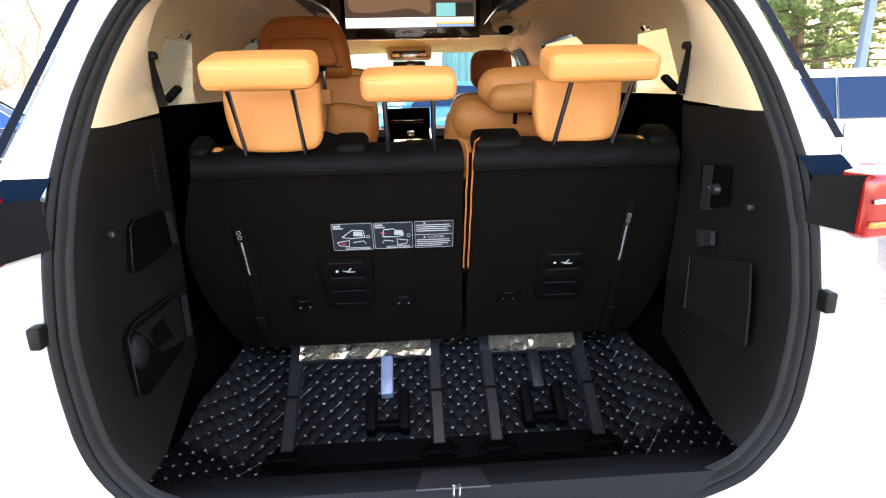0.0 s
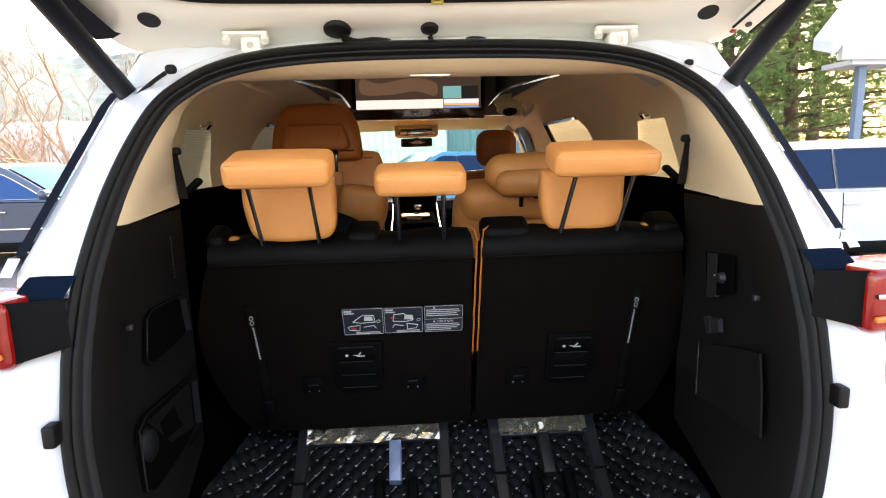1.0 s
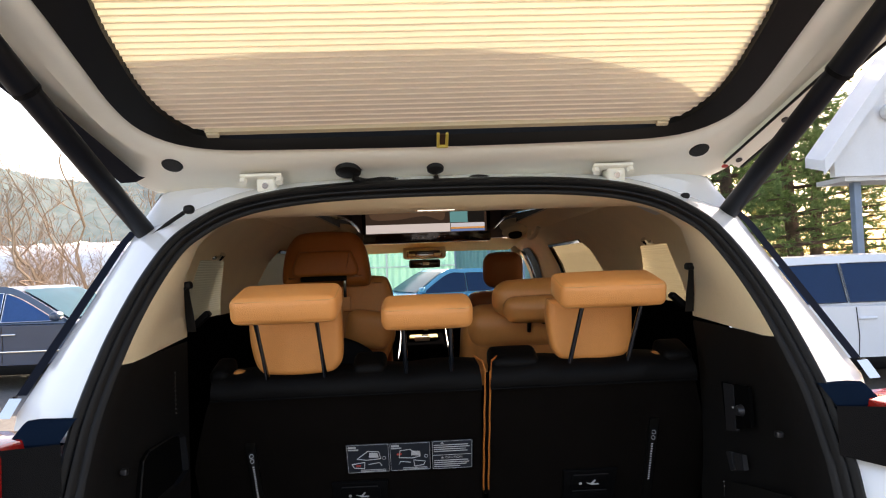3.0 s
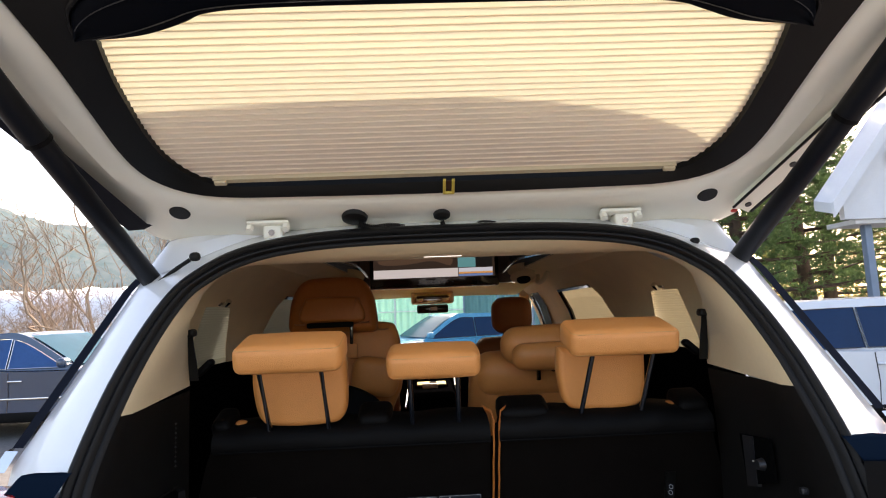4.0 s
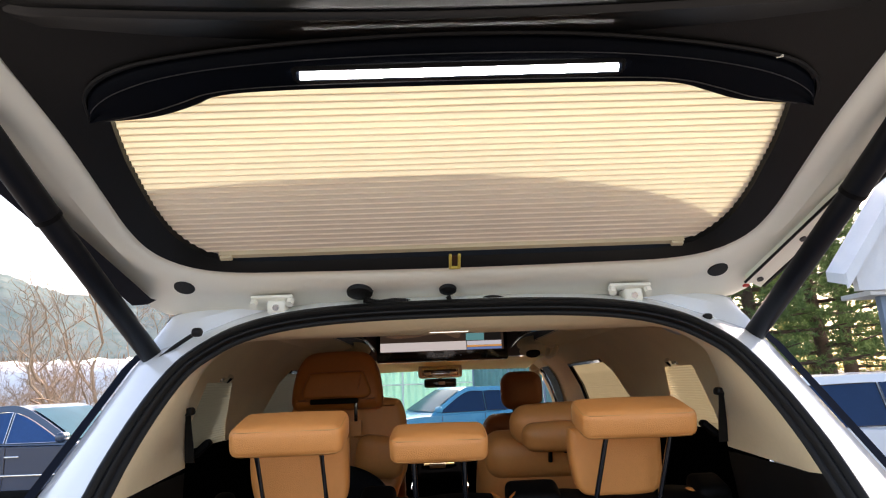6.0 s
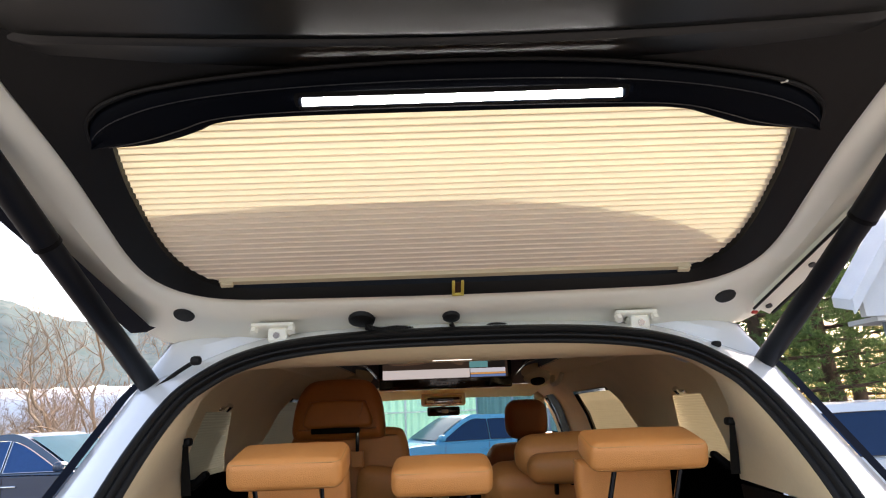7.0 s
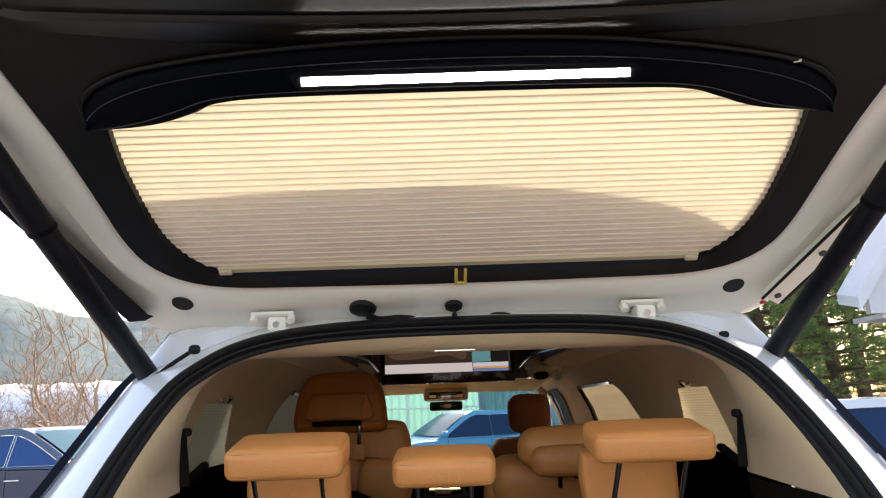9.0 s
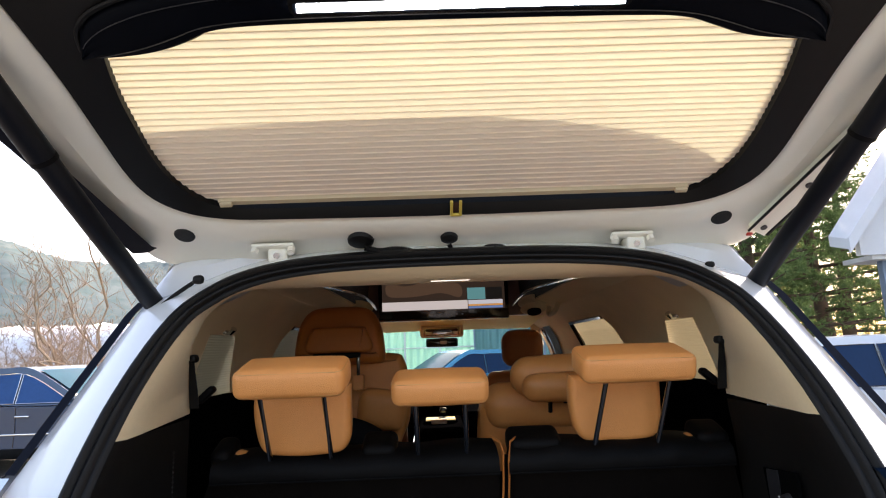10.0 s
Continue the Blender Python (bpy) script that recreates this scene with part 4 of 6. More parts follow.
# foot of the cargo walls
for s in (1, -1):
    # unseen panel, added to keep leaking sun off the load sill
    part("light_leak_panel", loft([[(s * 0.846, y, z) for y in (1.36, 1.7, 2.1, 2.6)] for z in (0.26, 0.6, 1.1)]), PLASTIC, van)
    def foot_x(y):
        return interp(y, [1.4, 1.83, 2.12, 2.5], [0.805, 0.805, 0.67, 0.62] if s < 0 else [0.85, 0.85, 0.71, 0.66])
    part("wall_foot", loft([[(s * a, y, 0.70) for y, a in ((1.37, 0.64), (1.45, 0.69), (1.7, 0.73), (1.98, 0.76), (2.2, 0.76), (2.5, 0.78))]] + [[(s * foot_x(y), y, z) for y in (1.37, 1.45, 1.7, 1.98, 2.2, 2.5)] for z in (0.5, 0.27)]), DARKFELT, van)
# pockets and fittings in the cargo walls

# near wall of the bay where the fittings sit
def on_wall(s, y, z):
    """The inner face of the cargo trim on side s."""
    ra = interp(z, [0.6, 0.75, 0.9, 1.1, 1.35], [0.60, 0.645, 0.665, 0.68, 0.685])
    rw = max(wall_x(z) - 0.03, ra)
    return Vector((s * interp(y, [lean(z) + 0.12, 1.86, 1.98], [ra - 0.002, max(ra + 0.004, 0.69), rw]), y, z))


def wall_patch(name, s, yz, material, label="", inward=0.004, depth=0.0):
    """A panel on the trim, with an edge."""
    top = [on_wall(s, y, z) - Vector((s * inward, 0, 0)) for y, z in yz]
    low = [on_wall(s, y, z) + Vector((s * 0.004, 0, 0)) for y, z in yz]
    bm = loft([low, top], closed=True)
    bm.verts.ensure_lookup_table()
    bm.faces.new([bm.verts[len(yz) + i] for i in range(len(yz))])
    return part(name, bm, material, van, label)


# the pockets' inner shade as a colour; no hollow is cut
RECESS_SHADE = mat("painted_recess_shade", (0.0015, 0.0015, 0.0016), 0.9, var=0.1, scale=10, spec=0.05)
def pocket(s, yz, label):
    """A pocket: flat face painted as shade, sloping inner sides, raised rounded rim."""
    mid_y = sum(p[0] for p in yz) / len(yz)
    n = len(yz)
    loop = []
    for i in range(n):
        (ay, az), (by, bz) = yz[i], yz[(i + 1) % n]
        loop += [(ay + (by - ay) * u, az + (bz - az) * u) for u in (0.12, 0.3, 0.5, 0.7, 0.88)]
    face = wall_patch("storage_pocket", s, loop, RECESS_SHADE, label, 0.003)
    pts = [on_wall(s, y, z) - Vector((s * 0.005, 0, 0)) for y, z in loop]
    part("pocket_rim", tube(pts + pts[:1], 0.0022, 6), CARGO, face)
    far = [p for p, (y, z) in zip(pts, loop) if y > mid_y + 0.3 * (max(q[0] for q in yz) - mid_y)]
    far.sort(key=lambda p: p.z)
    part("pocket_side", loft([[p + Vector((0, -0.010, 0)) for p in far], [p + Vector((-s * 0.010, 0.004, 0)) for p in far], [p + Vector((0, 0.014, 0)) for p in far]]), SILLPLASTIC, face)
    return face


pocket(-1, [(1.585, 1.135), (1.787, 1.127), (1.807, 1.01), (1.545, 1.019)], "storage pocket, its inner shade painted as a flat dark face")
pocket(-1, [(1.461, 0.932), (1.802, 0.899), (1.793, 0.745), (1.425, 0.770)], "lower pocket, its inner shade painted as a flat dark face")
wall_patch("pocket_back", -1, [(1.50, 0.912), (1.775, 0.888), (1.768, 0.765), (1.60, 0.81)], CARGO, "", 0.0055)
bm = bmesh.new()
bmesh.ops.create_uvsphere(bm, u_segments=20, v_segments=12, radius=0.03)
bmesh.ops.transform(bm, matrix=Matrix.Translation(on_wall(-1, 1.485, 0.865)) @ Matrix.Diagonal((0.7, 1.2, 1.35, 1)), verts=bm.verts)
part("pocket_knob", bm, SILLPLASTIC, van, "rounded dark plastic knob")
# recess shade painted as a dark patch on the trim
wall_patch("handle_recess", 1, [(1.713, 1.204), (1.587, 1.217), (1.581, 1.127), (1.695, 1.089)], RECESS_SHADE, "switch recess in the cargo wall, its shade painted dark")
wall_patch("grab_plate", 1, [(1.698, 1.204), (1.651, 1.209), (1.648, 1.099), (1.692, 1.089)], STEEL, "grey upright grip plate", 0.006)
wall_patch("small_plate", 1, [(1.694, 1.037), (1.668, 1.043), (1.655, 1.006), (1.672, 0.998)], STEEL, "", 0.008)
wall_patch("small_plate", 1, [(1.655, 1.045), (1.618, 1.052), (1.61, 1.02), (1.645, 1.008)], STEEL, "grey hook plate", 0.008)
wall_patch("speaker_panel", 1, [(1.691, 0.962), (1.58, 0.995), (1.445, 1.026), (1.42, 0.94), (1.400, 0.853), (1.54, 0.835), (1.703, 0.818)], CARGO, "dark mesh panel", 0.0015)
sw = part("switch", tube([on_wall(1, 1.619, 1.156) - Vector((0.004, 0, 0)), on_wall(1, 1.619, 1.156) - Vector((0.018, 0, 0))], [0.014, 0.011], 14), STEEL, van, "round black switch")
part("switch_mark", rbox(on_wall(1, 1.642, 1.156) - Vector((0.010, 0, 0)), (0.003, 0.018, 0.004), 0.001), INK, van)
for s, y, z in ((1, 1.473, 1.143), (-1, 1.492, 1.129)):
    p = on_wall(s, y, z)
    part("trim_clip", rbox(p - Vector((s * 0.006, 0, 0)), (0.014, 0.013, 0.013), 0.003), STEEL, van)
for k in range(14):
    p = on_wall(1, 1.72 - 0.0005 * k, 0.953 - 0.0105 * k)
    part("vent_slot", rbox(p - Vector((0.001, 0, 0)), (0.004, 0.004, 0.004), 0.001), CHROME, van)
for k in range(10):
    p = on_wall(-1, 1.773, 1.277 - 0.0112 * k)
    part("vent_slot", rbox(p + Vector((0.001, 0, 0)), (0.004, 0.004, 0.004), 0.001), STEEL, van)
# ---- liftgate ----
SLOPE = 27.7
GATE = Matrix.Translation((0.0, 1.63, 1.838)) @ rot(180 - SLOPE, 0, 0)
# local frame: x across, y away from the hinge along the gate (towards the camera), z towards the inside


def gate_point(x, v, h=0.0):
    """v: metres up the gate from its glass's lower edge, h: towards the outside."""
    a = radians(SLOPE)
    return Vector((x, 1.63 - v * math.cos(a) + h * math.sin(a), 1.838 + v * math.sin(a) + h * math.cos(a)))


def gate_loft(curves, closed=False, caps=False):
    return loft([[gate_point(*p) for p in c] for c in curves], closed=closed, caps=caps)


gate = thing("liftgate", "raised white minivan liftgate with dark inner trim", "tailgate")


def gate_v(y):
    return (1.63 - y) / math.cos(radians(SLOPE))


IN_HALF = [(0.0, -0.054), (0.40, -0.049), (0.52, -0.044), (0.60, -0.027), (0.655, 0.005), (0.69, 0.05), (0.707, 0.12), (0.712, 0.22), (0.718, 0.35), (0.732, 0.46), (0.745, 0.54), (0.77, 0.75), (0.78, 0.95), (0.70, 1.12), (0.0, 1.15)]
OUT_HALF = [(0.0, -0.238), (0.40, -0.238), (0.56, -0.242), (0.68, -0.247), (0.745, -0.240), (0.783, -0.205), (0.806, -0.13), (0.830, -0.02), (0.852, 0.10), (0.872, 0.22), (0.888, 0.35), (0.90, 0.46), (0.905, 0.55), (0.90, 0.75), (0.90, 0.98), (0.82, 1.2), (0.0, 1.24)]


def mirrored(half, n):
    full = half + [(-x, v) for x, v in half[-2:0:-1]]
    return spline(full, n, True)


NG = 180
# match the two rims by angle about the gate's middle
def by_angle(curve, c=(0, 0.45)):
    arr = [(math.atan2(v - c[1], x - c[0]), x, v) for x, v in curve]
    arr.sort()
    ang = np.array([a for a, _, _ in arr])
    X, Vv = np.array([x for _, x, _ in arr]), np.array([v for _, _, v in arr])
    ts = np.linspace(-math.pi, math.pi, NG, endpoint=False)
    e = np.concatenate([ang - 2 * math.pi, ang, ang + 2 * math.pi])
    return list(zip(np.interp(ts, e, np.tile(X, 3)), np.interp(ts, e, np.tile(Vv, 3))))


inn, out = by_angle(mirrored(IN_HALF, 400)), by_angle(mirrored(OUT_HALF, 400))
def between(u, h):
    return [(a[0] + (b[0] - a[0]) * u, a[1] + (b[1] - a[1]) * u, h) for a, b in zip(inn, out)]
part("inner_frame", gate_loft([between(0.0, 0.022), between(0.03, 0.004), between(0.12, -0.004), between(0.42, -0.004), between(0.5, 0.006), between(0.86, 0.010), between(0.965, 0.012), between(1.0, 0.022), between(1.0, 0.07)], closed=True), INNER_WHITE, gate, "white painted liftgate inner frame")
part("outer_skin", gate_loft([between(1.0, 0.07), between(0.9, 0.085), between(0.0, 0.09)], closed=True), WHITE, gate)

# dark trim round the glass, between frame and blind
HOLE_HALF = [(0.0, -0.028), (0.40, -0.026), (0.52, -0.02), (0.575, 0.0), (0.61, 0.04), (0.632, 0.09), (0.642, 0.16), (0.642, 0.24), (0.640, 0.30), (0.625, 0.395), (0.60, 0.425), (0.52, 0.455), (0.0, 0.46)]
hole = by_angle(mirrored(HOLE_HALF, 400), (0, 0.25))
inn2 = by_angle(mirrored(IN_HALF, 400), (0, 0.25))
part("glass_surround", gate_loft([[(x, v, 0.02) for x, v in inn2], [(x * 0.97 + y * 0.03, v * 0.97 + w * 0.03, -0.004) for (x, v), (y, w) in zip(inn2, hole)], [(x * 0.5 + y * 0.5, v * 0.5 + w * 0.5, 0.002) for (x, v), (y, w) in zip(inn2, hole)], [(y, w, 0.012) for y, w in hole], [(y, w, 0.05) for y, w in hole]], closed=True), BLACKTRIM, gate, "charcoal trim round the rear glass")
glass = part("rear_glass", gate_loft([[(x, v, 0.058) for x in np.linspace(-0.7, 0.7, 8)] for v in np.linspace(-0.06, 0.55, 6)]), pane_glass("rear_glass", (0.56, 0.60, 0.56)), gate)
part("glass_border", gate_loft([[(x, v, 0.054) for x, v in by_angle(mirrored([(0, -0.1), (0.72, -0.1), (0.75, 0.3), (0.72, 0.6), (0, 0.6)], 400), (0, 0.25))], [(x, v, 0.054) for x, v in hole]], closed=True), PIANO, gate)

# pleated blind in the opening
def hole_half_width(v):
    pts = sorted((w, x) for x, w in HOLE_HALF[1:-1])
    return interp(v, [p[0] for p in pts], [p[1] for p in pts])


# each pleat: a shallow fold and a thin doubled crease that stands towards the inside
n = 30
rows = []
for i in range(n):
    v0, dv = -0.012 + 0.462 * i / n, 0.462 / n
    for dvv, h in ((0.0, 0.026), (0.04 * dv, 0.0218), (0.07 * dv, 0.0218), (0.11 * dv, 0.026), (0.55 * dv, 0.0285)):
        v = v0 + dvv
        w = hole_half_width(v) + (0.0035 if h > 0.023 else -0.0035)
        w = min(w, 0.56) if v > 0.405 else w
        rows.append([(x, v + 0.0012 * noise.noise((x * 4, i * 0.7, 0)), h) for x in np.linspace(-w, w, 18)])
blind = part("pleated_blind", gate_loft(rows), BLIND, gate, "cream pleated blind over the rear glass", smooth=False)
part("blind_rail", gate_loft([[(x, -0.014, 0.016) for x in np.linspace(-0.545, 0.545, 8)], [(x, 0.0, 0.014) for x in np.linspace(-0.55, 0.55, 8)], [(x, 0.002, 0.03) for x in np.linspace(-0.55, 0.55, 8)]]), BEIGETRIM, blind)
for s in (-1, 1):
    part("rail_end", rbox(gate_point(s * 0.532, -0.006, 0.010), (0.028, 0.012, 0.008), 0.002, turn=rot(-SLOPE)), BEIGETRIM, blind)
clip = part("blind_clip", rbox(gate_point(0.002, -0.044, -0.010), (0.028, 0.008, 0.008), 0.002, turn=rot(-SLOPE)), YELLOW, gate, "yellow plastic blind clip")
for d in (-0.0105, 0.0105):
    part("prong", rbox(gate_point(0.002 + d, -0.022, -0.010), (0.007, 0.050, 0.007), 0.002, turn=rot(-SLOPE)), YELLOW, clip)
part("clip_web", rbox(gate_point(0.002, -0.024, -0.007), (0.014, 0.040, 0.004), 0.001, turn=rot(-SLOPE)), mat("brown_webbing", (0.05, 0.018, 0.008), 0.8), clip)

# lower inner trim with light strip
lo = [(-0.650, 0.394), (-0.58, 0.394), (-0.52, 0.400), (-0.46, 0.418), (-0.41, 0.437), (-0.3, 0.444), (0, 0.445), (0.3, 0.443), (0.39, 0.438), (0.45, 0.420), (0.51, 0.401), (0.58, 0.394), (0.656, 0.391)]
hi = [(-0.653, 0.400), (-0.642, 0.437), (-0.61, 0.466), (-0.56, 0.487), (-0.50, 0.501), (-0.38, 0.517), (-0.2, 0.53), (0, 0.535), (0.2, 0.53), (0.36, 0.515), (0.48, 0.497), (0.56, 0.479), (0.61, 0.459), (0.648, 0.428), (0.660, 0.390)]
lo, hi = spline(lo, 60), spline(hi, 60)
def ridge(u, h):
    return [(a[0] + (b[0] - a[0]) * u, a[1] + (b[1] - a[1]) * u, h) for a, b in zip(lo, hi)]
trim = part("light_panel", gate_loft([ridge(-0.0201, 0.0210), ridge(0.0, 0.0050), ridge(0.06, -0.0050), ridge(0.3, -0.0110), ridge(0.5, -0.0070), ridge(0.7, -0.0110), ridge(0.93, -0.0030), ridge(1.0, 0.0070), ridge(1.03, 0.0110)]), PODLEATHER, gate, "black leather-covered panel with a lit strip")
for u in (0.22, 0.78):
    part("seam", tube([gate_point(x, v, -0.0125) for x, v, _ in ridge(u, 0)][3:-3], 0.0009, 5), STEEL, trim)
part("light_strip", gate_loft([[(x, 0.4745 + 0.001 * x, -0.0080) for x in np.linspace(-0.263, 0.276, 12)], [(x, 0.4745 + 0.001 * x, -0.0145) for x in np.linspace(-0.263, 0.276, 12)], [(x, 0.4865 + 0.001 * x, -0.0145) for x in np.linspace(-0.262, 0.275, 12)], [(x, 0.4865 + 0.001 * x, -0.0080) for x in np.linspace(-0.262, 0.275, 12)]], caps=False), LEDMAT, gate, "long lit white light strip")
part("strip_bezel", gate_loft([[(x, v, -0.0095) for x, v in rounded(0.565, 0.034, 0.01, 4, 0.006, 0.4805)], [(x, v, -0.0130) for x, v in rounded(0.552, 0.020, 0.008, 4, 0.006, 0.4805)]], closed=True), PLASTIC, trim)
part("edge_rib", tube([gate_point(x, v + 0.004, 0.002) for x, v, _ in ridge(1.03, 0)], 0.0040, 6), RUBBER, trim)
part("rivet", rbox(gate_point(0.556, 0.486, 0.000), (0.012, 0.005, 0.004), 0.002, turn=rot(-SLOPE, 0, -22)), INNER_WHITE, gate)
# main inner panel beyond the light strip
WV, W = [0.46, 0.50, 0.62, 0.75, 0.92, 1.05, 1.15], [0.735, 0.745, 0.765, 0.775, 0.78, 0.76, 0.70]
Vv = [0.46, 0.555, 0.606, 0.626, 0.715, 0.80, 0.92, 1.05, 1.15]
Hh = [0.022, 0.012, -0.0135, -0.0165, -0.066, -0.085, -0.08, -0.05, 0.0]
rows = []
for v in list(np.linspace(0.475, 0.74, 54)) + list(np.linspace(0.76, 1.15, 14)):
    w = interp(v, WV, W)
    h = interp(v, Vv, Hh) + 0.008 * math.exp(-((v - 0.616) / 0.006) ** 2)
    rows.append([(x * w, v - 0.03 * (1 - x * x) * (1 if v > 0.5 else 0), 0.02 + (h - 0.02) * min(1, (1 - abs(x)) * 7)) for x in np.linspace(-1, 1, 41)])
part("inner_panel", gate_loft(rows), GATEPANEL, gate, "dark grained plastic inner panel")

# frame fittings
for s, (px, py) in ((-1, (-0.6565, 1.714)), (1, (0.6565, 1.714))):
    part("plug", tube([gate_point(px, gate_v(py) - 0.0, -0.002), gate_point(px, gate_v(py), -0.007)], [0.026, 0.023], 20), RUBBER, gate, "round black rubber plug")
for hx in (-0.453, 0.445):
    hg = part("hinge", rbox((hx, 1.752, 1.762), (0.104, 0.026, 0.009), 0.003, turn=rot(-18)), INNER_WHITE, gate, "white painted hinge bracket")
    part("hinge_arm", rbox((hx + 0.01, 1.775, 1.741), (0.048, 0.05, 0.034), 0.007), INNER_WHITE, hg)
    for d in (-0.045, 0.045):
        part("bolt", tube([(hx + d, 1.75, 1.756), (hx + d, 1.742, 1.744)], 0.010, 6), INNER_WHITE, hg)
    part("pin", tube([(hx + 0.01, 1.752, 1.74), (hx + 0.01, 1.744, 1.738)], 0.008, 10), CHROME, hg)
for cx, r in ((-0.235, 0.030), (-0.014, 0.020)):
    g = part("cable_grommet", tube([gate_point(cx, -0.136, 0.004), gate_point(cx, -0.138, -0.010), gate_point(cx, -0.139, -0.016)], [r * 1.15, r * 1.05, r * 0.6], 20), RUBBER, gate, "black rubber cable grommet")
part("cable", tube(spline([(-0.225, 1.75, 1.752), (-0.19, 1.752, 1.742), (-0.15, 1.757, 1.746), (-0.11, 1.768, 1.742), (-0.08, 1.79, 1.725)], 60), [0.009 if k % 2 else 0.007 for k in range(60)], 8), RUBBER, gate)
part("cable", tube(spline([(-0.014, 1.75, 1.752), (-0.01, 1.757, 1.742), (-0.008, 1.78, 1.73)], 12), 0.006, 8), RUBBER, gate)
part("cable", tube(spline([(0.055, 1.775, 1.735), (0.085, 1.765, 1.748), (0.12, 1.765, 1.746), (0.145, 1.775, 1.735)], 16), 0.005, 8), RUBBER, gate)
# black garnish along the left edge, white bracket with gasket on the right edge
part("edge_garnish", gate_loft([[(-0.735, -0.13, -0.012)] + [(-0.742 - 0.26 * (v + 0.13), v, -0.014) for v in np.linspace(-0.12, 0.5, 10)],
                                [(-0.765, -0.15, -0.010)] + [(-0.80 - 0.26 * (v + 0.13), v - 0.03, -0.012) for v in np.linspace(-0.12, 0.5, 10)],
                                [(-0.765, -0.15, 0.04)] + [(-0.80 - 0.26 * (v + 0.13), v - 0.03, 0.05) for v in np.linspace(-0.12, 0.5, 10)]]), QTRIM, gate, "black edge garnish")
br = part("side_bracket", gate_loft([[(0.752 + 0.26 * (v + 0.12), v, h) for v in np.linspace(-0.14, 0.5, 10)] for h in (0.01, -0.01)] + [[(0.800 + 0.26 * (v + 0.12), v - 0.03, h) for v in np.linspace(-0.14, 0.5, 10)] for h in (-0.008, 0.03)]), INNER_WHITE, gate, "white bracket with a black gasket edge")
part("gasket", tube([gate_point(0.750 + 0.26 * (v + 0.12), v, -0.009) for v in np.linspace(-0.145, 0.5, 12)], 0.0035, 6), RUBBER, br)
part("gasket", tube([gate_point(0.803 + 0.26 * (v + 0.12), v - 0.03, -0.006) for v in np.linspace(-0.135, 0.5, 12)], 0.006, 6), RUBBER, br)
for v in (-0.12, 0.03, 0.2):
    part("screw", tube([gate_point(0.776 + 0.26 * (v + 0.12), v - 0.012, -0.009), gate_point(0.776 + 0.26 * (v + 0.12), v - 0.012, -0.013)], 0.008, 10), STEEL, br)

part("end_tab", rbox(gate_point(0.752, -0.160, -0.008), (0.016, 0.010, 0.006), 0.002, turn=rot(-SLOPE, 0, 20)), mat("red_plastic_tab", (0.55, 0.03, 0.02), 0.4), br)

# roof spoiler: stands up from the hinge side while the gate is raised
sp = spline([(-0.69, 0.03), (-0.665, 0.21), (-0.58, 0.265), (-0.35, 0.287), (0, 0.295), (0.2, 0.29), (0.38, 0.265), (0.54, 0.22), (0.66, 0.15), (0.70, 0.05)], 48)
rows = []
for u, th in ((0, 0.0), (0.5, 0.004), (0.9, 0.006), (1.0, 0.012), (1.0, 0.022), (0.9, 0.034), (0.5, 0.06), (0, 0.09)):
    rows.append([(x, -0.10 + 0.465 * g * u - 0.885 * th, 0.08 + 0.885 * g * u + 0.465 * th) for x, g in sp])
part("spoiler", gate_loft(rows), WHITE, gate, "white roof spoiler")

for s in (-1, 1):
    st = thing("gas_strut", "black powered strut holding the raised liftgate", "gas strut", "liftgate struts")
    a, b, c = Vector((s * 0.737, 1.752, 1.625)), Vector((s * 0.80, 1.41, 1.885)), Vector((s * 0.85, 1.08, 2.13))
    part("lower_tube", tube([a, a.lerp(b, 0.02), a.lerp(b, 0.98), b], [0.017, 0.0235, 0.0235, 0.022], 18), STRUT, st)
    part("upper_tube", tube([b, b.lerp(c, 0.01), c], [0.022, 0.026, 0.026], 18), STRUT, st)
    part("collar", tube([b.lerp(a, 0.012), b.lerp(c, 0.012)], 0.0268, 18), PLASTIC, st)
    part("ball_end", rbox(a + Vector((0, 0.01, -0.012)), (0.034, 0.034, 0.03), 0.01), STEEL, st)

# ---- third-row bench ----
def sb(z):
    return interp(z, [0.3, 0.5, 1.276, 1.6], [2.2, 2.12, 1.775, 1.64])


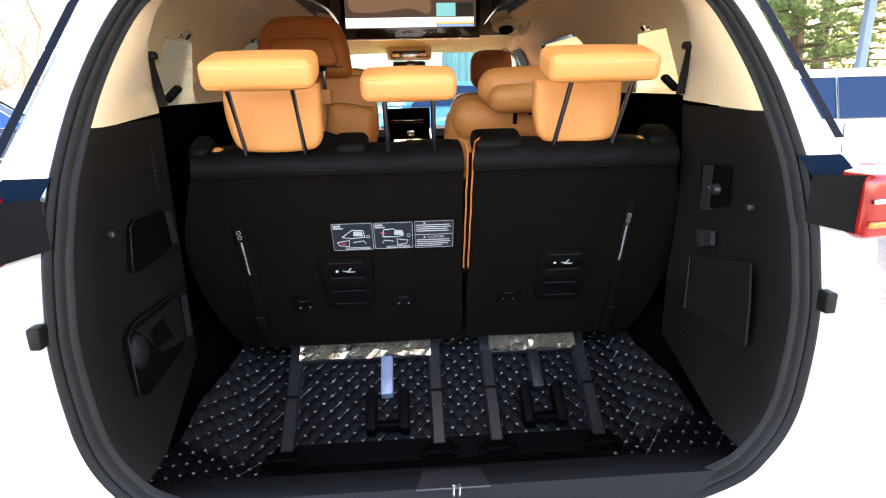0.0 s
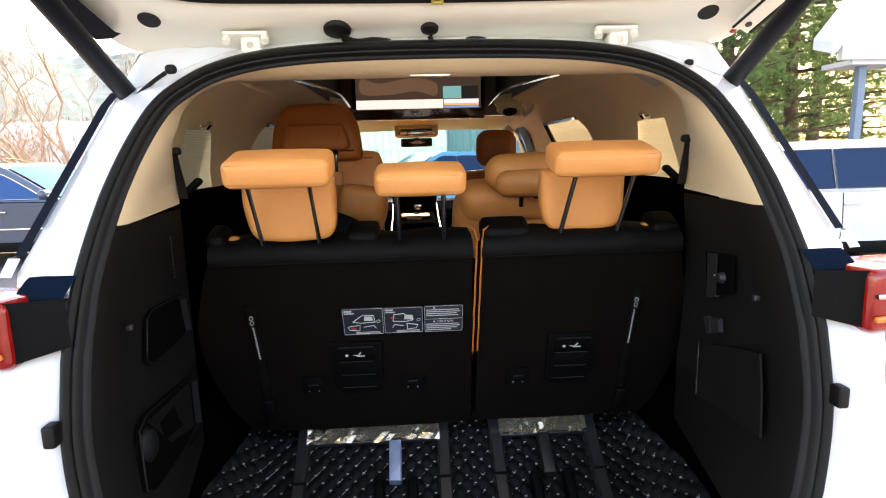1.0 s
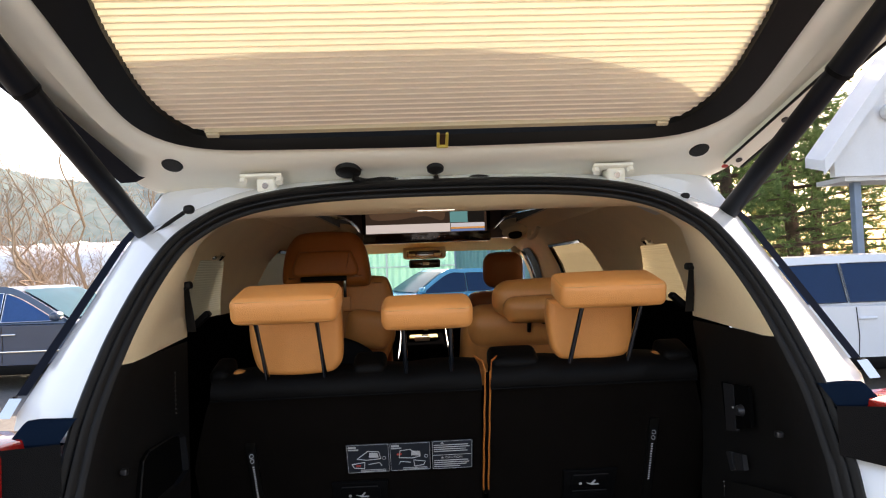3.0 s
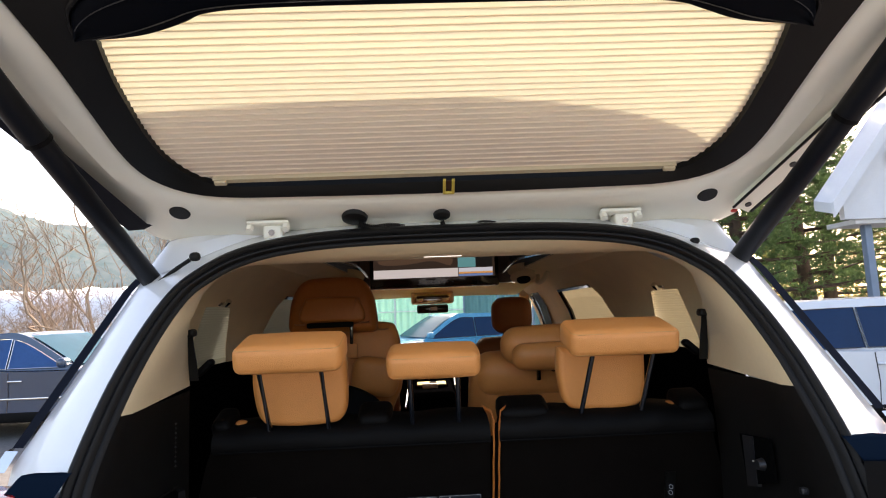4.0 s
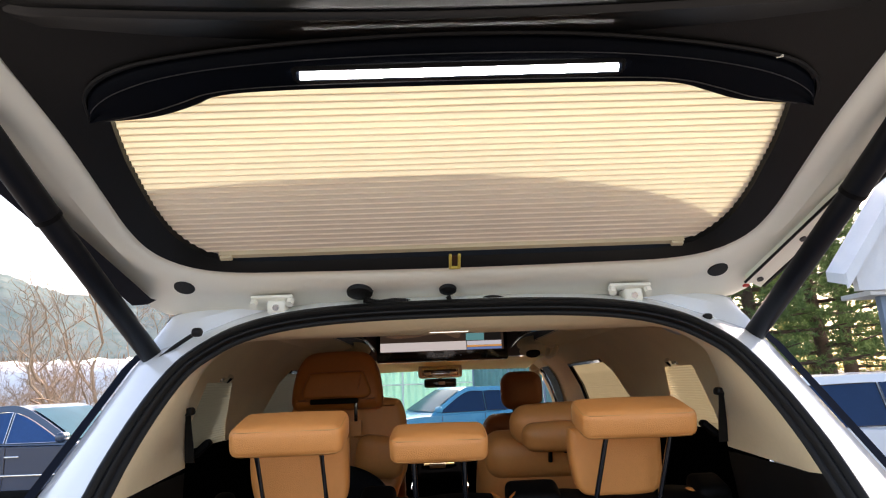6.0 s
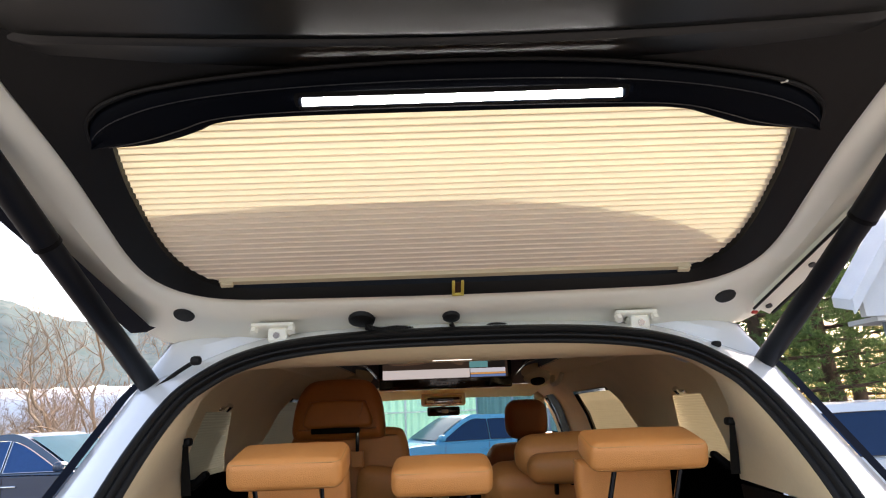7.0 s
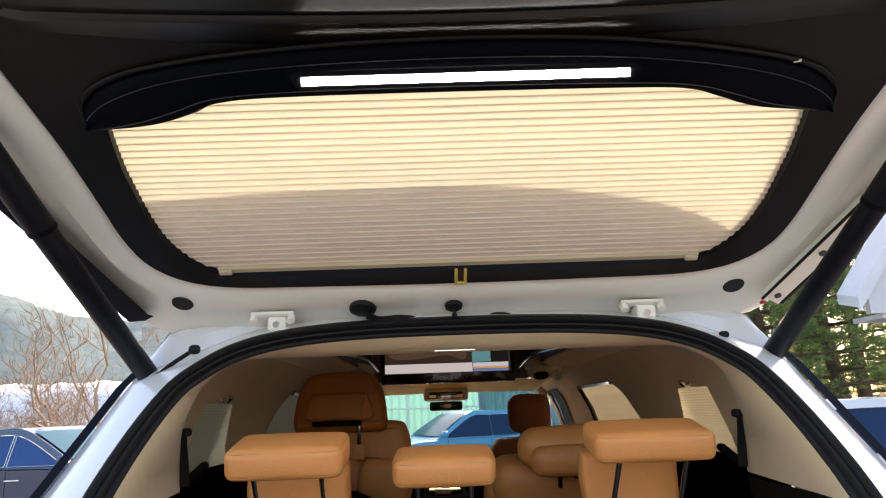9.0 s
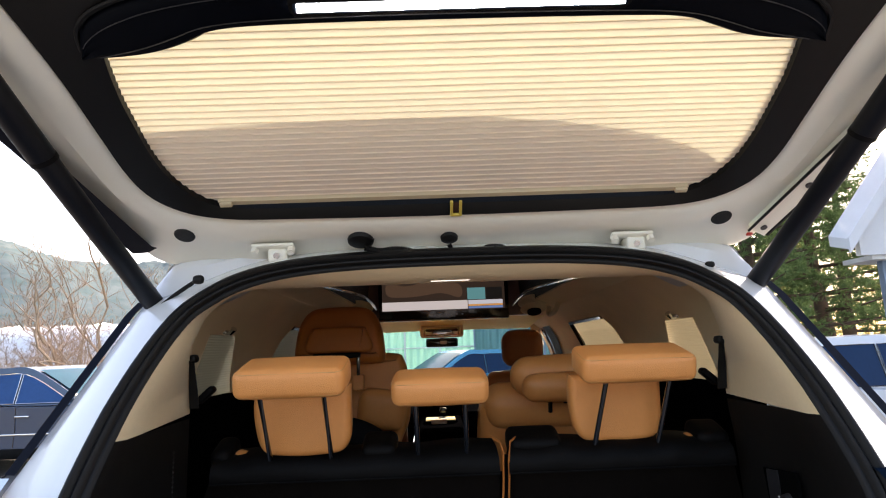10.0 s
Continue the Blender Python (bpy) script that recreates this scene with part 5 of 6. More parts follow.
def bench_back(left, right, zlo, zhi, name, label):
    """left, right: x at heights from low to high."""
    t = thing(name, label, "car seat", "third-row seats")
    zs = np.linspace(zlo, zhi, 12)
    rows = []
    for z in zs:
        l, r = interp(z, *left), interp(z, *right)
        rows.append([(l + (r - l) * u, sb(z) - 0.010 * math.sin(math.pi * u) ** 0.6 , z) for u in np.linspace(0, 1, 14)])
    ztop = zhi
    l, r = interp(zhi, *left), interp(zhi, *right)
    def row(dy, z, pull=0.0):
        return [(l + pull + (r - l - 2 * pull) * u, sb(zhi) + dy, z) for u in np.linspace(0, 1, 14)]
    # top roll, then down the front
    rows += [row(-0.004, zhi + 0.012), row(0.012, zhi + 0.03, 0.006), row(0.05, zhi + 0.042, 0.012), row(0.10, zhi + 0.03, 0.012), row(0.13, zhi - 0.02, 0.006)]
    l2, r2 = interp(zlo, *left), interp(zlo, *right)
    rows += [[(l2 + (r2 - l2) * u, sb(zlo) + 0.14, zlo) for u in np.linspace(0, 1, 14)], rows[0]]
    bm = loft(rows)
    b = part("backrest", bm, CARPET, t, "black felt backrest")
    for i, x in ((0, left), (13, right)):
        side = [r_[i] for r_ in rows[:-1]]
        fb = bmesh.new()
        fb.faces.new([fb.verts.new(p) for p in side])
        part("side_panel", fb, CARPET, t)
    def soft_row(dy, z, pull, amp):
        return [(l + pull + (r - l - 2 * pull) * u, sb(zhi) + dy + amp * noise.noise((u * (r - l) * 16, z * 9, l)), z + amp * noise.noise((u * (r - l) * 11, l, 4))) for u in np.linspace(0, 1, 40)]
    roll = loft([soft_row(-0.011, zhi - 0.020, 0, 0.002), soft_row(-0.016, zhi - 0.004, 0, 0.005), soft_row(-0.010, zhi + 0.02, 0.001, 0.006), soft_row(0.012, zhi + 0.04, 0.004, 0.006), soft_row(0.06, zhi + 0.052, 0.01, 0.006), soft_row(0.11, zhi + 0.035, 0.01, 0.004)])
    part("top_roll", roll, BLACKLEATHER, t, "black leather top edge")
    part("seam", tube([Vector(p) + Vector((0, -0.003, 0.0)) for p in row(-0.012, zhi - 0.021)], 0.0022, 6), BLACKLEATHER, t)
    return t


ZL = [0.57, 0.61, 0.66, 0.85, 1.0, 1.17, 1.23, 1.3]
seat_a = bench_back((ZL, [-0.60, -0.62, -0.66, -0.70, -0.695, -0.63, -0.60, -0.58]), (ZL, [0.098, 0.098, 0.098, 0.094, 0.092, 0.088, 0.088, 0.09]), 0.585, 1.217, "bench_seat", "black felt-backed wide bench section with tan headrests")
seat_b = bench_back((ZL, [0.115, 0.115, 0.115, 0.112, 0.112, 0.110, 0.110, 0.11]), (ZL, [0.66, 0.69, 0.71, 0.745, 0.735, 0.672, 0.655, 0.64]), 0.59, 1.217, "bench_seat", "black felt-backed narrow bench section with a tan headrest")


def on_back(x, z, off=0.0):
    n = Vector((0, -0.913, -0.407))
    return Vector((x, sb(z) - 0.011, z)) + n * off


BACKM = rot(90 + 24, 0, 0)     # local x across, y up the back, z out of it


def back_plate(x, z, outline, depth, r, material, parent, name, label="", off=0.0, spin=0.0):
    m = Matrix.Translation(on_back(x, z, off)) @ BACKM @ rot(0, 0, spin)
    return part(name, plate(outline, depth, m, r), material, parent, label, smooth=depth > 0.003)


# tan piping down the gap between the two backs
for parent, x0, x1, x2 in ((seat_a, 0.0965, 0.092, 0.074), (seat_b, 0.1105, 0.117, 0.140)):
    run_up = [(x0 + 0.0006 * math.sin(z * 60), sb(z) - 0.010, z) for z in np.linspace(0.88, 1.225, 16)]
    part("piping", tube(run_up + [(x0, sb(1.24) - 0.012, 1.245), (x1, sb(1.25) + 0.012, 1.268), (x2, sb(1.25) + 0.05, 1.276)], 0.0026, 8), BROWN, parent, "tan leather piping edge")
# black strip set in for the shade between the two backs
part("gap_shade", loft([[(0.098, sb(z) + 0.004, z), (0.110, sb(z) + 0.004, z)] for z in np.linspace(0.86, 1.24, 6)]), BLACKLEATHER, seat_a)

for parent, lx, sxs in ((seat_a, -0.250, (-0.393, -0.088)), (seat_b, 0.398, (0.242,))):
    fr = back_plate(lx, 0.845, [(-0.077, 0.098), (0.077, 0.098), (0.072, -0.085), (0.05, -0.11), (-0.05, -0.11), (-0.072, -0.085)], 0.010, 0.004, PLASTIC, parent, "latch_bezel", "black plastic release latch", 0.0)
    back_plate(lx, 0.845, rounded(0.112, 0.045, 0.012, 4, 0, 0.06), 0.004, 0.0015, PLASTIC, fr, "latch_lever", "", 0.010)
    back_plate(lx, 0.845, rounded(0.115, 0.045, 0.012, 4, 0, -0.002), 0.004, 0.0015, PLASTIC, fr, "latch_lever", "", 0.010)
    for v in (0.088, 0.030, -0.025, -0.078):
        back_plate(lx, 0.845, rounded(0.10, 0.0028, 0.001, 2, 0, v), 0.0015, 0, STEEL, fr, "latch_line", "", 0.0145)
    back_plate(lx, 0.845, [(-0.012, 0.058), (0.002, 0.056), (0.012, 0.068), (0.015, 0.066), (0.008, 0.054), (0.024, 0.054), (0.024, 0.050), (0.004, 0.050)], 0.001, 0, INK, fr, "pictogram", "", 0.0145)
    back_plate(lx, 0.845, rounded(0.009, 0.009, 0.0044, 4, -0.028, 0.056), 0.001, 0, INK, fr, "pictogram", "", 0.0145)
    for sx in sxs:
        a = back_plate(sx, 0.778, rounded(0.068, 0.068, 0.012, 4), 0.007, 0.002, PLASTIC, parent, "anchor_cover", "black plastic child-seat anchor cover")
        back_plate(sx, 0.778, rounded(0.03, 0.006, 0.002, 3, 0, 0.004), 0.001, 0, STEEL, a, "mark", "", 0.0072)
        for d in (-0.015, 0.015):
            back_plate(sx, 0.778, rounded(0.004, 0.004, 0.0015, 3, d, -0.022), 0.001, 0, INK, a, "mark", "", 0.0072)

# straps with printing
for parent, x0, z0, x1, z1 in ((seat_a, -0.530, 1.07, -0.537, 0.62), (seat_b, 0.562, 1.085, 0.582, 0.60)):
    pts = [on_back(x0 + (x1 - x0) * u, z0 + (z1 - z0) * u, 0.004) for u in np.linspace(0, 1, 8)]
    w = 0.013
    st = part("pull_strap", loft([[p + Vector((-w, 0, 0)), p + Vector((w, 0, 0)), p + Vector((w, 0.006, 0)), p + Vector((-w, 0.006, 0))] for p in pts], closed=True, caps=True), BLACKTRIM, parent, "black webbing pull strap with pale printing")
    rng = random.Random(5)
    u = 0.16
    while u < 0.40:
        du = rng.uniform(0.006, 0.012)
        p = on_back(x0 + (x1 - x0) * u, z0 + (z1 - z0) * u, 0.0065)
        part("print_bar", rbox(p, (0.005, 0.0015, du * 0.33), 0, turn=rot(24)), INK, st)
        u += du + 0.006
    for du in (0.06, 0.095):
        p = on_back(x0 + (x1 - x0) * (du + 0.02), z0 + (z1 - z0) * (du + 0.02), 0.0085)
        ring = [p + Vector((0.005 * math.cos(a), 0.002 * math.sin(a), 0.0047 * math.sin(a))) for a in np.linspace(0, 2 * math.pi, 13)]
        part("print_ring", tube(ring, 0.0008, 4), INK, st)
    p = on_back(x1, z1 + 0.06, 0.012)
    part("strap_sleeve", rbox(p, (0.034, 0.018, 0.12), 0.006, turn=rot(24)), PLASTIC, st)

# instruction stickers
for k, (sx, w, h) in enumerate(((-0.222, 0.116, 0.098), (-0.107, 0.112, 0.096), (0.008, 0.112, 0.098))):
    sk = tagged(part("instruction_sticker", plate(rounded(w, h, 0.004, 3), 0.0012, Matrix.Translation(on_back(sx, 1.003, 0.0005)) @ BACKM), STICKER, None, smooth=False), "dark instruction sticker with white line drawings" if k < 2 else "dark caution sticker with rows of white print", "sticker", "stickers on the seat back")
    m = Matrix.Translation(on_back(sx, 1.003, 0.0019)) @ BACKM
    def bar(x, y, bw, bh, ink=INK):
        part("print_bar", plate(rounded(bw, bh, min(bw, bh) * 0.2, 2, x, y), 0.0004, m), ink, sk, smooth=False)
    rim_pts = [m @ Vector((x, y, 0.0002)) for x, y in rounded(w - 0.004, h - 0.004, 0.003, 3)]
    part("border_line", tube(rim_pts + rim_pts[:1], 0.0005, 4), INK, sk)
    if k < 2:
        bar(-w * 0.36, h * 0.40, 0.022, 0.006)
        bar(-w * 0.33, h * 0.32, 0.028, 0.004)
        # a folded seat as a line drawing
        for (ax, ay), (bx, by) in ((((-0.03, 0.0), (0.0, 0.025))), ((0.0, 0.025), (0.03, 0.022)), ((0.03, 0.022), (0.034, -0.002)), ((0.034, -0.002), (-0.005, -0.005)), ((-0.005, -0.005), (-0.03, 0.0)), ((-0.045, -0.018), (-0.01, -0.012)), ((-0.01, -0.012), (-0.012, -0.034)), ((-0.012, -0.034), (-0.04, -0.030)), ((-0.04, -0.030), (-0.045, -0.018)), ((0.0, -0.02), (0.03, -0.015)), ((0.03, -0.015), (0.036, -0.026))):
            part("drawing_line", tube([m @ Vector((ax * (1 if k == 0 else -0.9), ay, 0.0004)), m @ Vector((bx * (1 if k == 0 else -0.9), by, 0.0004))], 0.0011, 4), INK, sk)
        bar(-0.028 if k == 0 else -0.03, -0.024 if k == 0 else 0.01, 0.014, 0.006, REDINK)
        part("drawing_fill", plate([(0.002, 0.004), (0.004, 0.02), (0.026, 0.018), (0.029, 0.002)], 0.0004, m), INK, sk, smooth=False)
        for y in (-0.40, -0.45):
            bar(0.012, h * y, w * 0.6, 0.0022)
        c = [m @ Vector((0.043 + 0.005 * math.cos(a), 0.0 + 0.005 * math.sin(a), 0.0004)) for a in np.linspace(0, 2 * math.pi, 13)]
        part("number_ring", tube(c, 0.0007, 4), INK, sk)
    else:
        bar(0, 0.0, w * 0.94, 0.0014)
        for y, bw in ((0.034, 0.094), (0.027, 0.098), (0.020, 0.088), (0.013, 0.092), (-0.019, 0.094), (-0.026, 0.097), (-0.033, 0.09), (-0.040, 0.072)):
            bar((bw - 0.1) / 2, y, bw, 0.0028)
        part("warning_triangle", plate([(-0.031, 0.039), (-0.023, 0.039), (-0.027, 0.046)], 0.0004, m), INK, sk, smooth=False)
        part("warning_triangle", plate([(-0.031, -0.012), (-0.023, -0.012), (-0.027, -0.005)], 0.0004, m), INK, sk, smooth=False)
        cu = bpy.data.curves.new("caution_word", "FONT")
        cu.body, cu.size, cu.align_x = "CAUTION", 0.0105, "LEFT"
        cu.extrude = 0.0002
        tx = new("caution_word", cu)
        tx.data.materials.append(INK)
        tx.parent = sk
        tx.matrix_basis = m @ Matrix.Translation((-0.019, -0.0125, 0.0003))


# ---- headrests ----
def headrest(cx, y, z, w, seat, pad=None, h=0.060, d=0.122, post_x=(), post_y=1.70):
    """A padded block on two posts; pad: middle, width, top and foot of the upholstered flap that hangs before the posts."""
    hr = part("headrest", pillow((cx, y, z), (w, d, h), 0.016, rot(14), 0.006, 5), TAN, seat, "padded tan leather headrest on two black posts")
    m = Matrix.Translation((cx, y, z)) @ rot(14)
    ln = [m @ Vector((x, yy, h / 2 - 0.0065)) for x, yy in rounded(w - 0.0035, d - 0.0035, 0.018, 6)]
    part("stitching", tube(ln + ln[:1], 0.0011, 4), STITCH, hr)
    ln = [m @ Vector((x, yy, -h / 2 + 0.0065)) for x, yy in rounded(w - 0.0035, d - 0.0035, 0.018, 6)]
    part("seam", tube(ln + ln[:1], 0.0010, 4), STITCH, hr)
    if pad:
        px, pw, top, foot, py = pad
        ph = top - foot
        o = spline([(-0.50 * pw, ph), (-0.515 * pw, 0.62 * ph), (-0.47 * pw, 0.22 * ph), (-0.40 * pw, 0.05 * ph), (-0.30 * pw, 0), (0, -0.004), (0.30 * pw, 0), (0.42 * pw, 0.05 * ph), (0.49 * pw, 0.22 * ph), (0.505 * pw, 0.62 * ph), (0.50 * pw, ph)], 40)
        part("front_pad", plate(o, 0.055, Matrix.Translation((px, py + 0.055, foot)) @ rot(90 + 6), 0.018, 4), TAN, hr)
    for x0, x1 in post_x:
        part("post", tube([(x0, y + 0.035, z + 0.012), (x0, post_y - 0.008, z - 0.035), (x1, post_y + 0.052, 1.256)], 0.0062, 12), PIANO, hr)
    return hr


headrest(-0.361, 1.600, 1.449, 0.226, seat_a, (-0.384, 0.231, 1.425, 1.262, 1.780), post_x=((-0.463, -0.450), (-0.317, -0.308)), post_y=1.695)
headrest(-0.050, 1.650, 1.415, 0.205, seat_a, None, h=0.056, d=0.108, post_x=((-0.108, -0.106), (0.006, 0.008)), post_y=1.70)
headrest(0.387, 1.665, 1.451, 0.248, seat_b, (0.389, 0.226, 1.425, 1.262, 1.818), post_x=((0.347, 0.322), (0.500, 0.476)), post_y=1.74)
# tan cushions peeping over the top edge at the outer ends
for parent, x, s in ((seat_a, -0.553, 1), (seat_b, 0.572, -1)):
    part("shoulder_bolster", pillow((x, sb(1.25) + 0.066, 1.222), (0.052, 0.05, 0.07), 0.018, rot(20, s * 14)), TAN, parent)
for parent, x0, x1 in ((seat_a, -0.58, 0.08), (seat_b, 0.125, 0.63)):
    part("seat_face", pillow(((x0 + x1) / 2, sb(0.95) + 0.17, 0.95), (x1 - x0, 0.06, 0.60), 0.03, rot(24)), TAN, parent)
for parent, x, w in ((seat_a, -0.205, 0.085), (seat_b, 0.18, 0.13), (seat_b, 0.622, 0.08), (seat_a, -0.592, 0.05)):
    part("head_hump", pillow((x, sb(1.27) + 0.075, 1.258), (w, 0.09, 0.05), 0.016, rot(20), 0.003), BLACKLEATHER, parent)

# ---- second row and front seats ----
def captain_seat(name, label, cx, y, top, w, material, recline, hr=None, wings=True, hw=0.34, hh=0.2):
    t = thing(name, label, "car seat", "passenger seats")
    H = top
    part("backrest", pillow((cx, y + math.tan(radians(recline)) * 0.36, H - 0.36), (w, 0.15, 0.80), 0.06, rot(recline), 0.015, 5), material, t)
    part("shoulder", pillow((cx, y - 0.01, H - 0.02), (w * 0.92, 0.15, 0.14), 0.05, rot(recline), 0.01, 5), material, t)
    part("cushion", pillow((cx, y + 0.55, 0.72), (w, 0.55, 0.18), 0.06, None, 0.01), material, t)
    part("back_shell", pillow((cx, y + math.tan(radians(recline)) * 0.5 - 0.075, H - 0.50), (w * 0.86, 0.06, 0.55), 0.04, rot(recline), 0.01), PLASTIC, t)
    part("seat_base", rbox((cx, y + 0.5, 0.45), (w * 0.8, 0.5, 0.4), 0.03), PLASTIC, t)
    if hr:
        hx, hy, hz = hr
        hd = part("headrest", pillow((hx, hy, hz), (hw, 0.10, hh), 0.05, rot(recline * 0.6), 0.01, 5), material, t)
        if wings:
            part("wing_fold", pillow((hx, hy - 0.055, hz - hh * 0.16), (hw * 0.74, 0.045, hh * 0.56), 0.02, rot(recline * 0.6), 0.006), material, hd)
        for s in (-1, 1):
            part("post", tube([(hx + s * hw * 0.22, hy, hz - hh * 0.4), (hx + s * hw * 0.22, hy + 0.02, hz - hh * 0.5 - 0.06)], 0.008, 8), PIANO, hd)
        part("post_bar", rbox((hx + 0.05, hy - 0.02, hz - hh * 0.5 - 0.02), (hw * 0.5, 0.02, 0.02), 0.006), PIANO, hd)
        if not wings and hw > 0.4:
            part("head_flap", pillow((hx - 0.02, hy - 0.06, hz - 0.035), (hw * 0.78, 0.07, 0.085), 0.03, rot(recline), 0.008), material, hd)
    return t


def winged_seat(cx, y):
    t = thing("captain_seat", "tan leather captain seat with a winged cognac headrest", "car seat", "passenger seats")
    sh = spline([(-0.25, 0), (-0.262, 0.30), (-0.262, 0.60), (-0.245, 0.70), (-0.20, 0.735), (0, 0.74), (0.20, 0.735), (0.245, 0.70), (0.262, 0.60), (0.262, 0.45), (0.21, 0.30), (0.20, 0)], 60)
    part("backrest", plate(sh, 0.13, Matrix.Translation((cx, y + 0.10, 0.745)) @ rot(90 - 8), 0.035, 5), TAN, t, "tan leather backrest")
    part("back_bolster", pillow((cx + 0.155, y - 0.035, 1.255), (0.19, 0.07, 0.15), 0.03, rot(8, 10), 0.01), TAN, t)
    part("crease", tube([(cx + 0.05, y - 0.052, 1.338), (cx + 0.15, y - 0.056, 1.334), (cx + 0.255, y - 0.04, 1.322)], 0.004, 6), BROWN, t)
    part("cushion", pillow((cx, y + 0.55, 0.72), (0.52, 0.55, 0.18), 0.06, None, 0.01), TAN, t)
    arc = [(-0.26, -0.5), (-0.26, 0.0), (0.0, 0.02), (0.10, 0.01), (0.20, -0.05), (0.24, -0.16), (0.25, -0.5)]
    part("back_shell", plate(spline(arc, 40), 0.05, Matrix.Translation((cx - 0.02, y - 0.13, 1.215)) @ rot(90 - 8), 0.015, 3), PLASTIC, t, "black plastic seat back shell")
    part("seat_base", rbox((cx, y + 0.5, 0.45), (0.42, 0.5, 0.4), 0.03), PLASTIC, t)
    hd = [(-0.188, 0.0), (-0.190, 0.09), (-0.170, 0.17), (-0.125, 0.222), (-0.05, 0.234), (0.05, 0.234), (0.125, 0.222), (0.168, 0.17), (0.188, 0.09), (0.188, 0.0), (0.12, -0.012), (-0.12, -0.012)]
    h = part("headrest", plate(spline(hd, 60, True), 0.11, Matrix.Translation((cx - 0.026, y + 0.05, 1.452)) @ rot(90 - 8), 0.038, 5), BROWN, t, "cognac leather winged headrest")
    fold = [(-0.135, 0.0), (-0.120, 0.085), (-0.09, 0.102), (0.09, 0.102), (0.120, 0.085), (0.137, 0.0), (0.0, -0.004)]
    part("wing_fold", plate(spline(fold, 40, True), 0.04, Matrix.Translation((cx - 0.022, y - 0.055, 1.500)) @ rot(90 - 4), 0.016, 4), BROWN, h)
    # black bar in place of the shadow beneath the fold
    part("fold_shadow_gap", rbox((cx - 0.03, y - 0.078, 1.484), (0.20, 0.02, 0.022), 0.006), PLASTIC, h)
    part("post", rbox((cx + 0.06, y - 0.075, 1.45), (0.014, 0.012, 0.10), 0.004), PIANO, h)
    part("post_collar", rbox((cx + 0.058, y - 0.062, 1.372), (0.05, 0.02, 0.062), 0.006), TAN, h)
    return t


winged_seat(-0.45, 2.88)
captain_seat("captain_seat", "reclined tan leather captain seat with folded headrest", 0.38, 2.46, 1.31, 0.58, TAN, 20, (0.42, 2.33, 1.395), hw=0.44, hh=0.125, wings=False)
captain_seat("front_seat", "cognac leather front passenger seat", 0.45, 3.78, 1.30, 0.48, COGNAC_DARK, 10, (0.445, 3.76, 1.485), hw=0.225, hh=0.20, wings=False)
captain_seat("front_seat", "cognac leather driver seat", -0.50, 3.78, 1.30, 0.48, COGNAC_DARK, 10, (-0.50, 3.76, 1.46), hw=0.225, hh=0.18, wings=False)

# ---- roof monitor ----
tv = thing("roof_monitor", "wide black roof monitor showing a picture", "monitor")
part("casing", rbox((-0.006, 4.02, 1.842), (0.835, 0.05, 0.328), 0.012), PIANO, tv)
scr = part("screen", rbox((-0.006, 3.9945, 1.868), (0.785, 0.004, 0.255), 0.001), glow("screen_brown", (0.10, 0.07, 0.055), 0.07), tv, "lit screen with a dark brown picture")
part("white_band", rbox((-0.125, 3.991, 1.772), (0.545, 0.002, 0.055), 0), glow("screen_white", (0.86, 0.86, 0.90), 0.15), scr)
part("tile", rbox((0.205, 3.991, 1.84), (0.115, 0.002, 0.075), 0), glow("screen_teal", (0.10, 0.32, 0.36), 0.2), scr)
part("tile", rbox((0.318, 3.991, 1.84), (0.105, 0.002, 0.075), 0), glow("screen_black", (0.02, 0.02, 0.02), 0.1), scr)
part("tile", rbox((0.262, 3.991, 1.785), (0.22, 0.002, 0.026), 0), glow("screen_pale", (0.60, 0.66, 0.78), 0.2), scr)
part("tile", rbox((0.262, 3.991, 1.766), (0.22, 0.002, 0.010), 0), glow("screen_orange", (0.75, 0.38, 0.12), 0.2), scr)
part("tile", rbox((0.262, 3.991, 1.752), (0.22, 0.002, 0.014), 0), glow("screen_blue", (0.14, 0.25, 0.55), 0.2), scr)
part("cloud_shape", plate(spline([(-0.36, 1.84), (-0.2, 1.83), (-0.02, 1.85), (0.1, 1.82), (0.1, 1.90), (-0.05, 1.93), (-0.25, 1.90), (-0.36, 1.93)], 40, True), 0.001, Matrix.Translation((0, 3.992, 0)) @ rot(90)), glow("screen_tan", (0.34, 0.22, 0.15), 0.05), scr)
for k in range(7):
    part("button", rbox((-0.10 + 0.035 * k, 3.992, 1.712), (0.010, 0.003, 0.004), 0.001), INK, tv)

# ---- cargo floor ----
def floor_z(y):
    return interp(y, [1.4, 1.84, 2.15, 2.5], [0.30, 0.305, 0.52, 0.56])


RUN_Y = [1.4, 1.84, 2.15, 2.5]
RUN_S = [0.0, 0.44, 0.817, 1.17]


def run(y):
    """Length along the mat up to y."""
    return interp(y, RUN_Y, RUN_S)


def unrun(u):
    return interp(u, RUN_S, RUN_Y)


def curl(x):
    """How far the mat's sides ride up the foot of the walls."""
    return 0.55 * max(0, x - 0.64) + 0.55 * max(0, -x - 0.60)


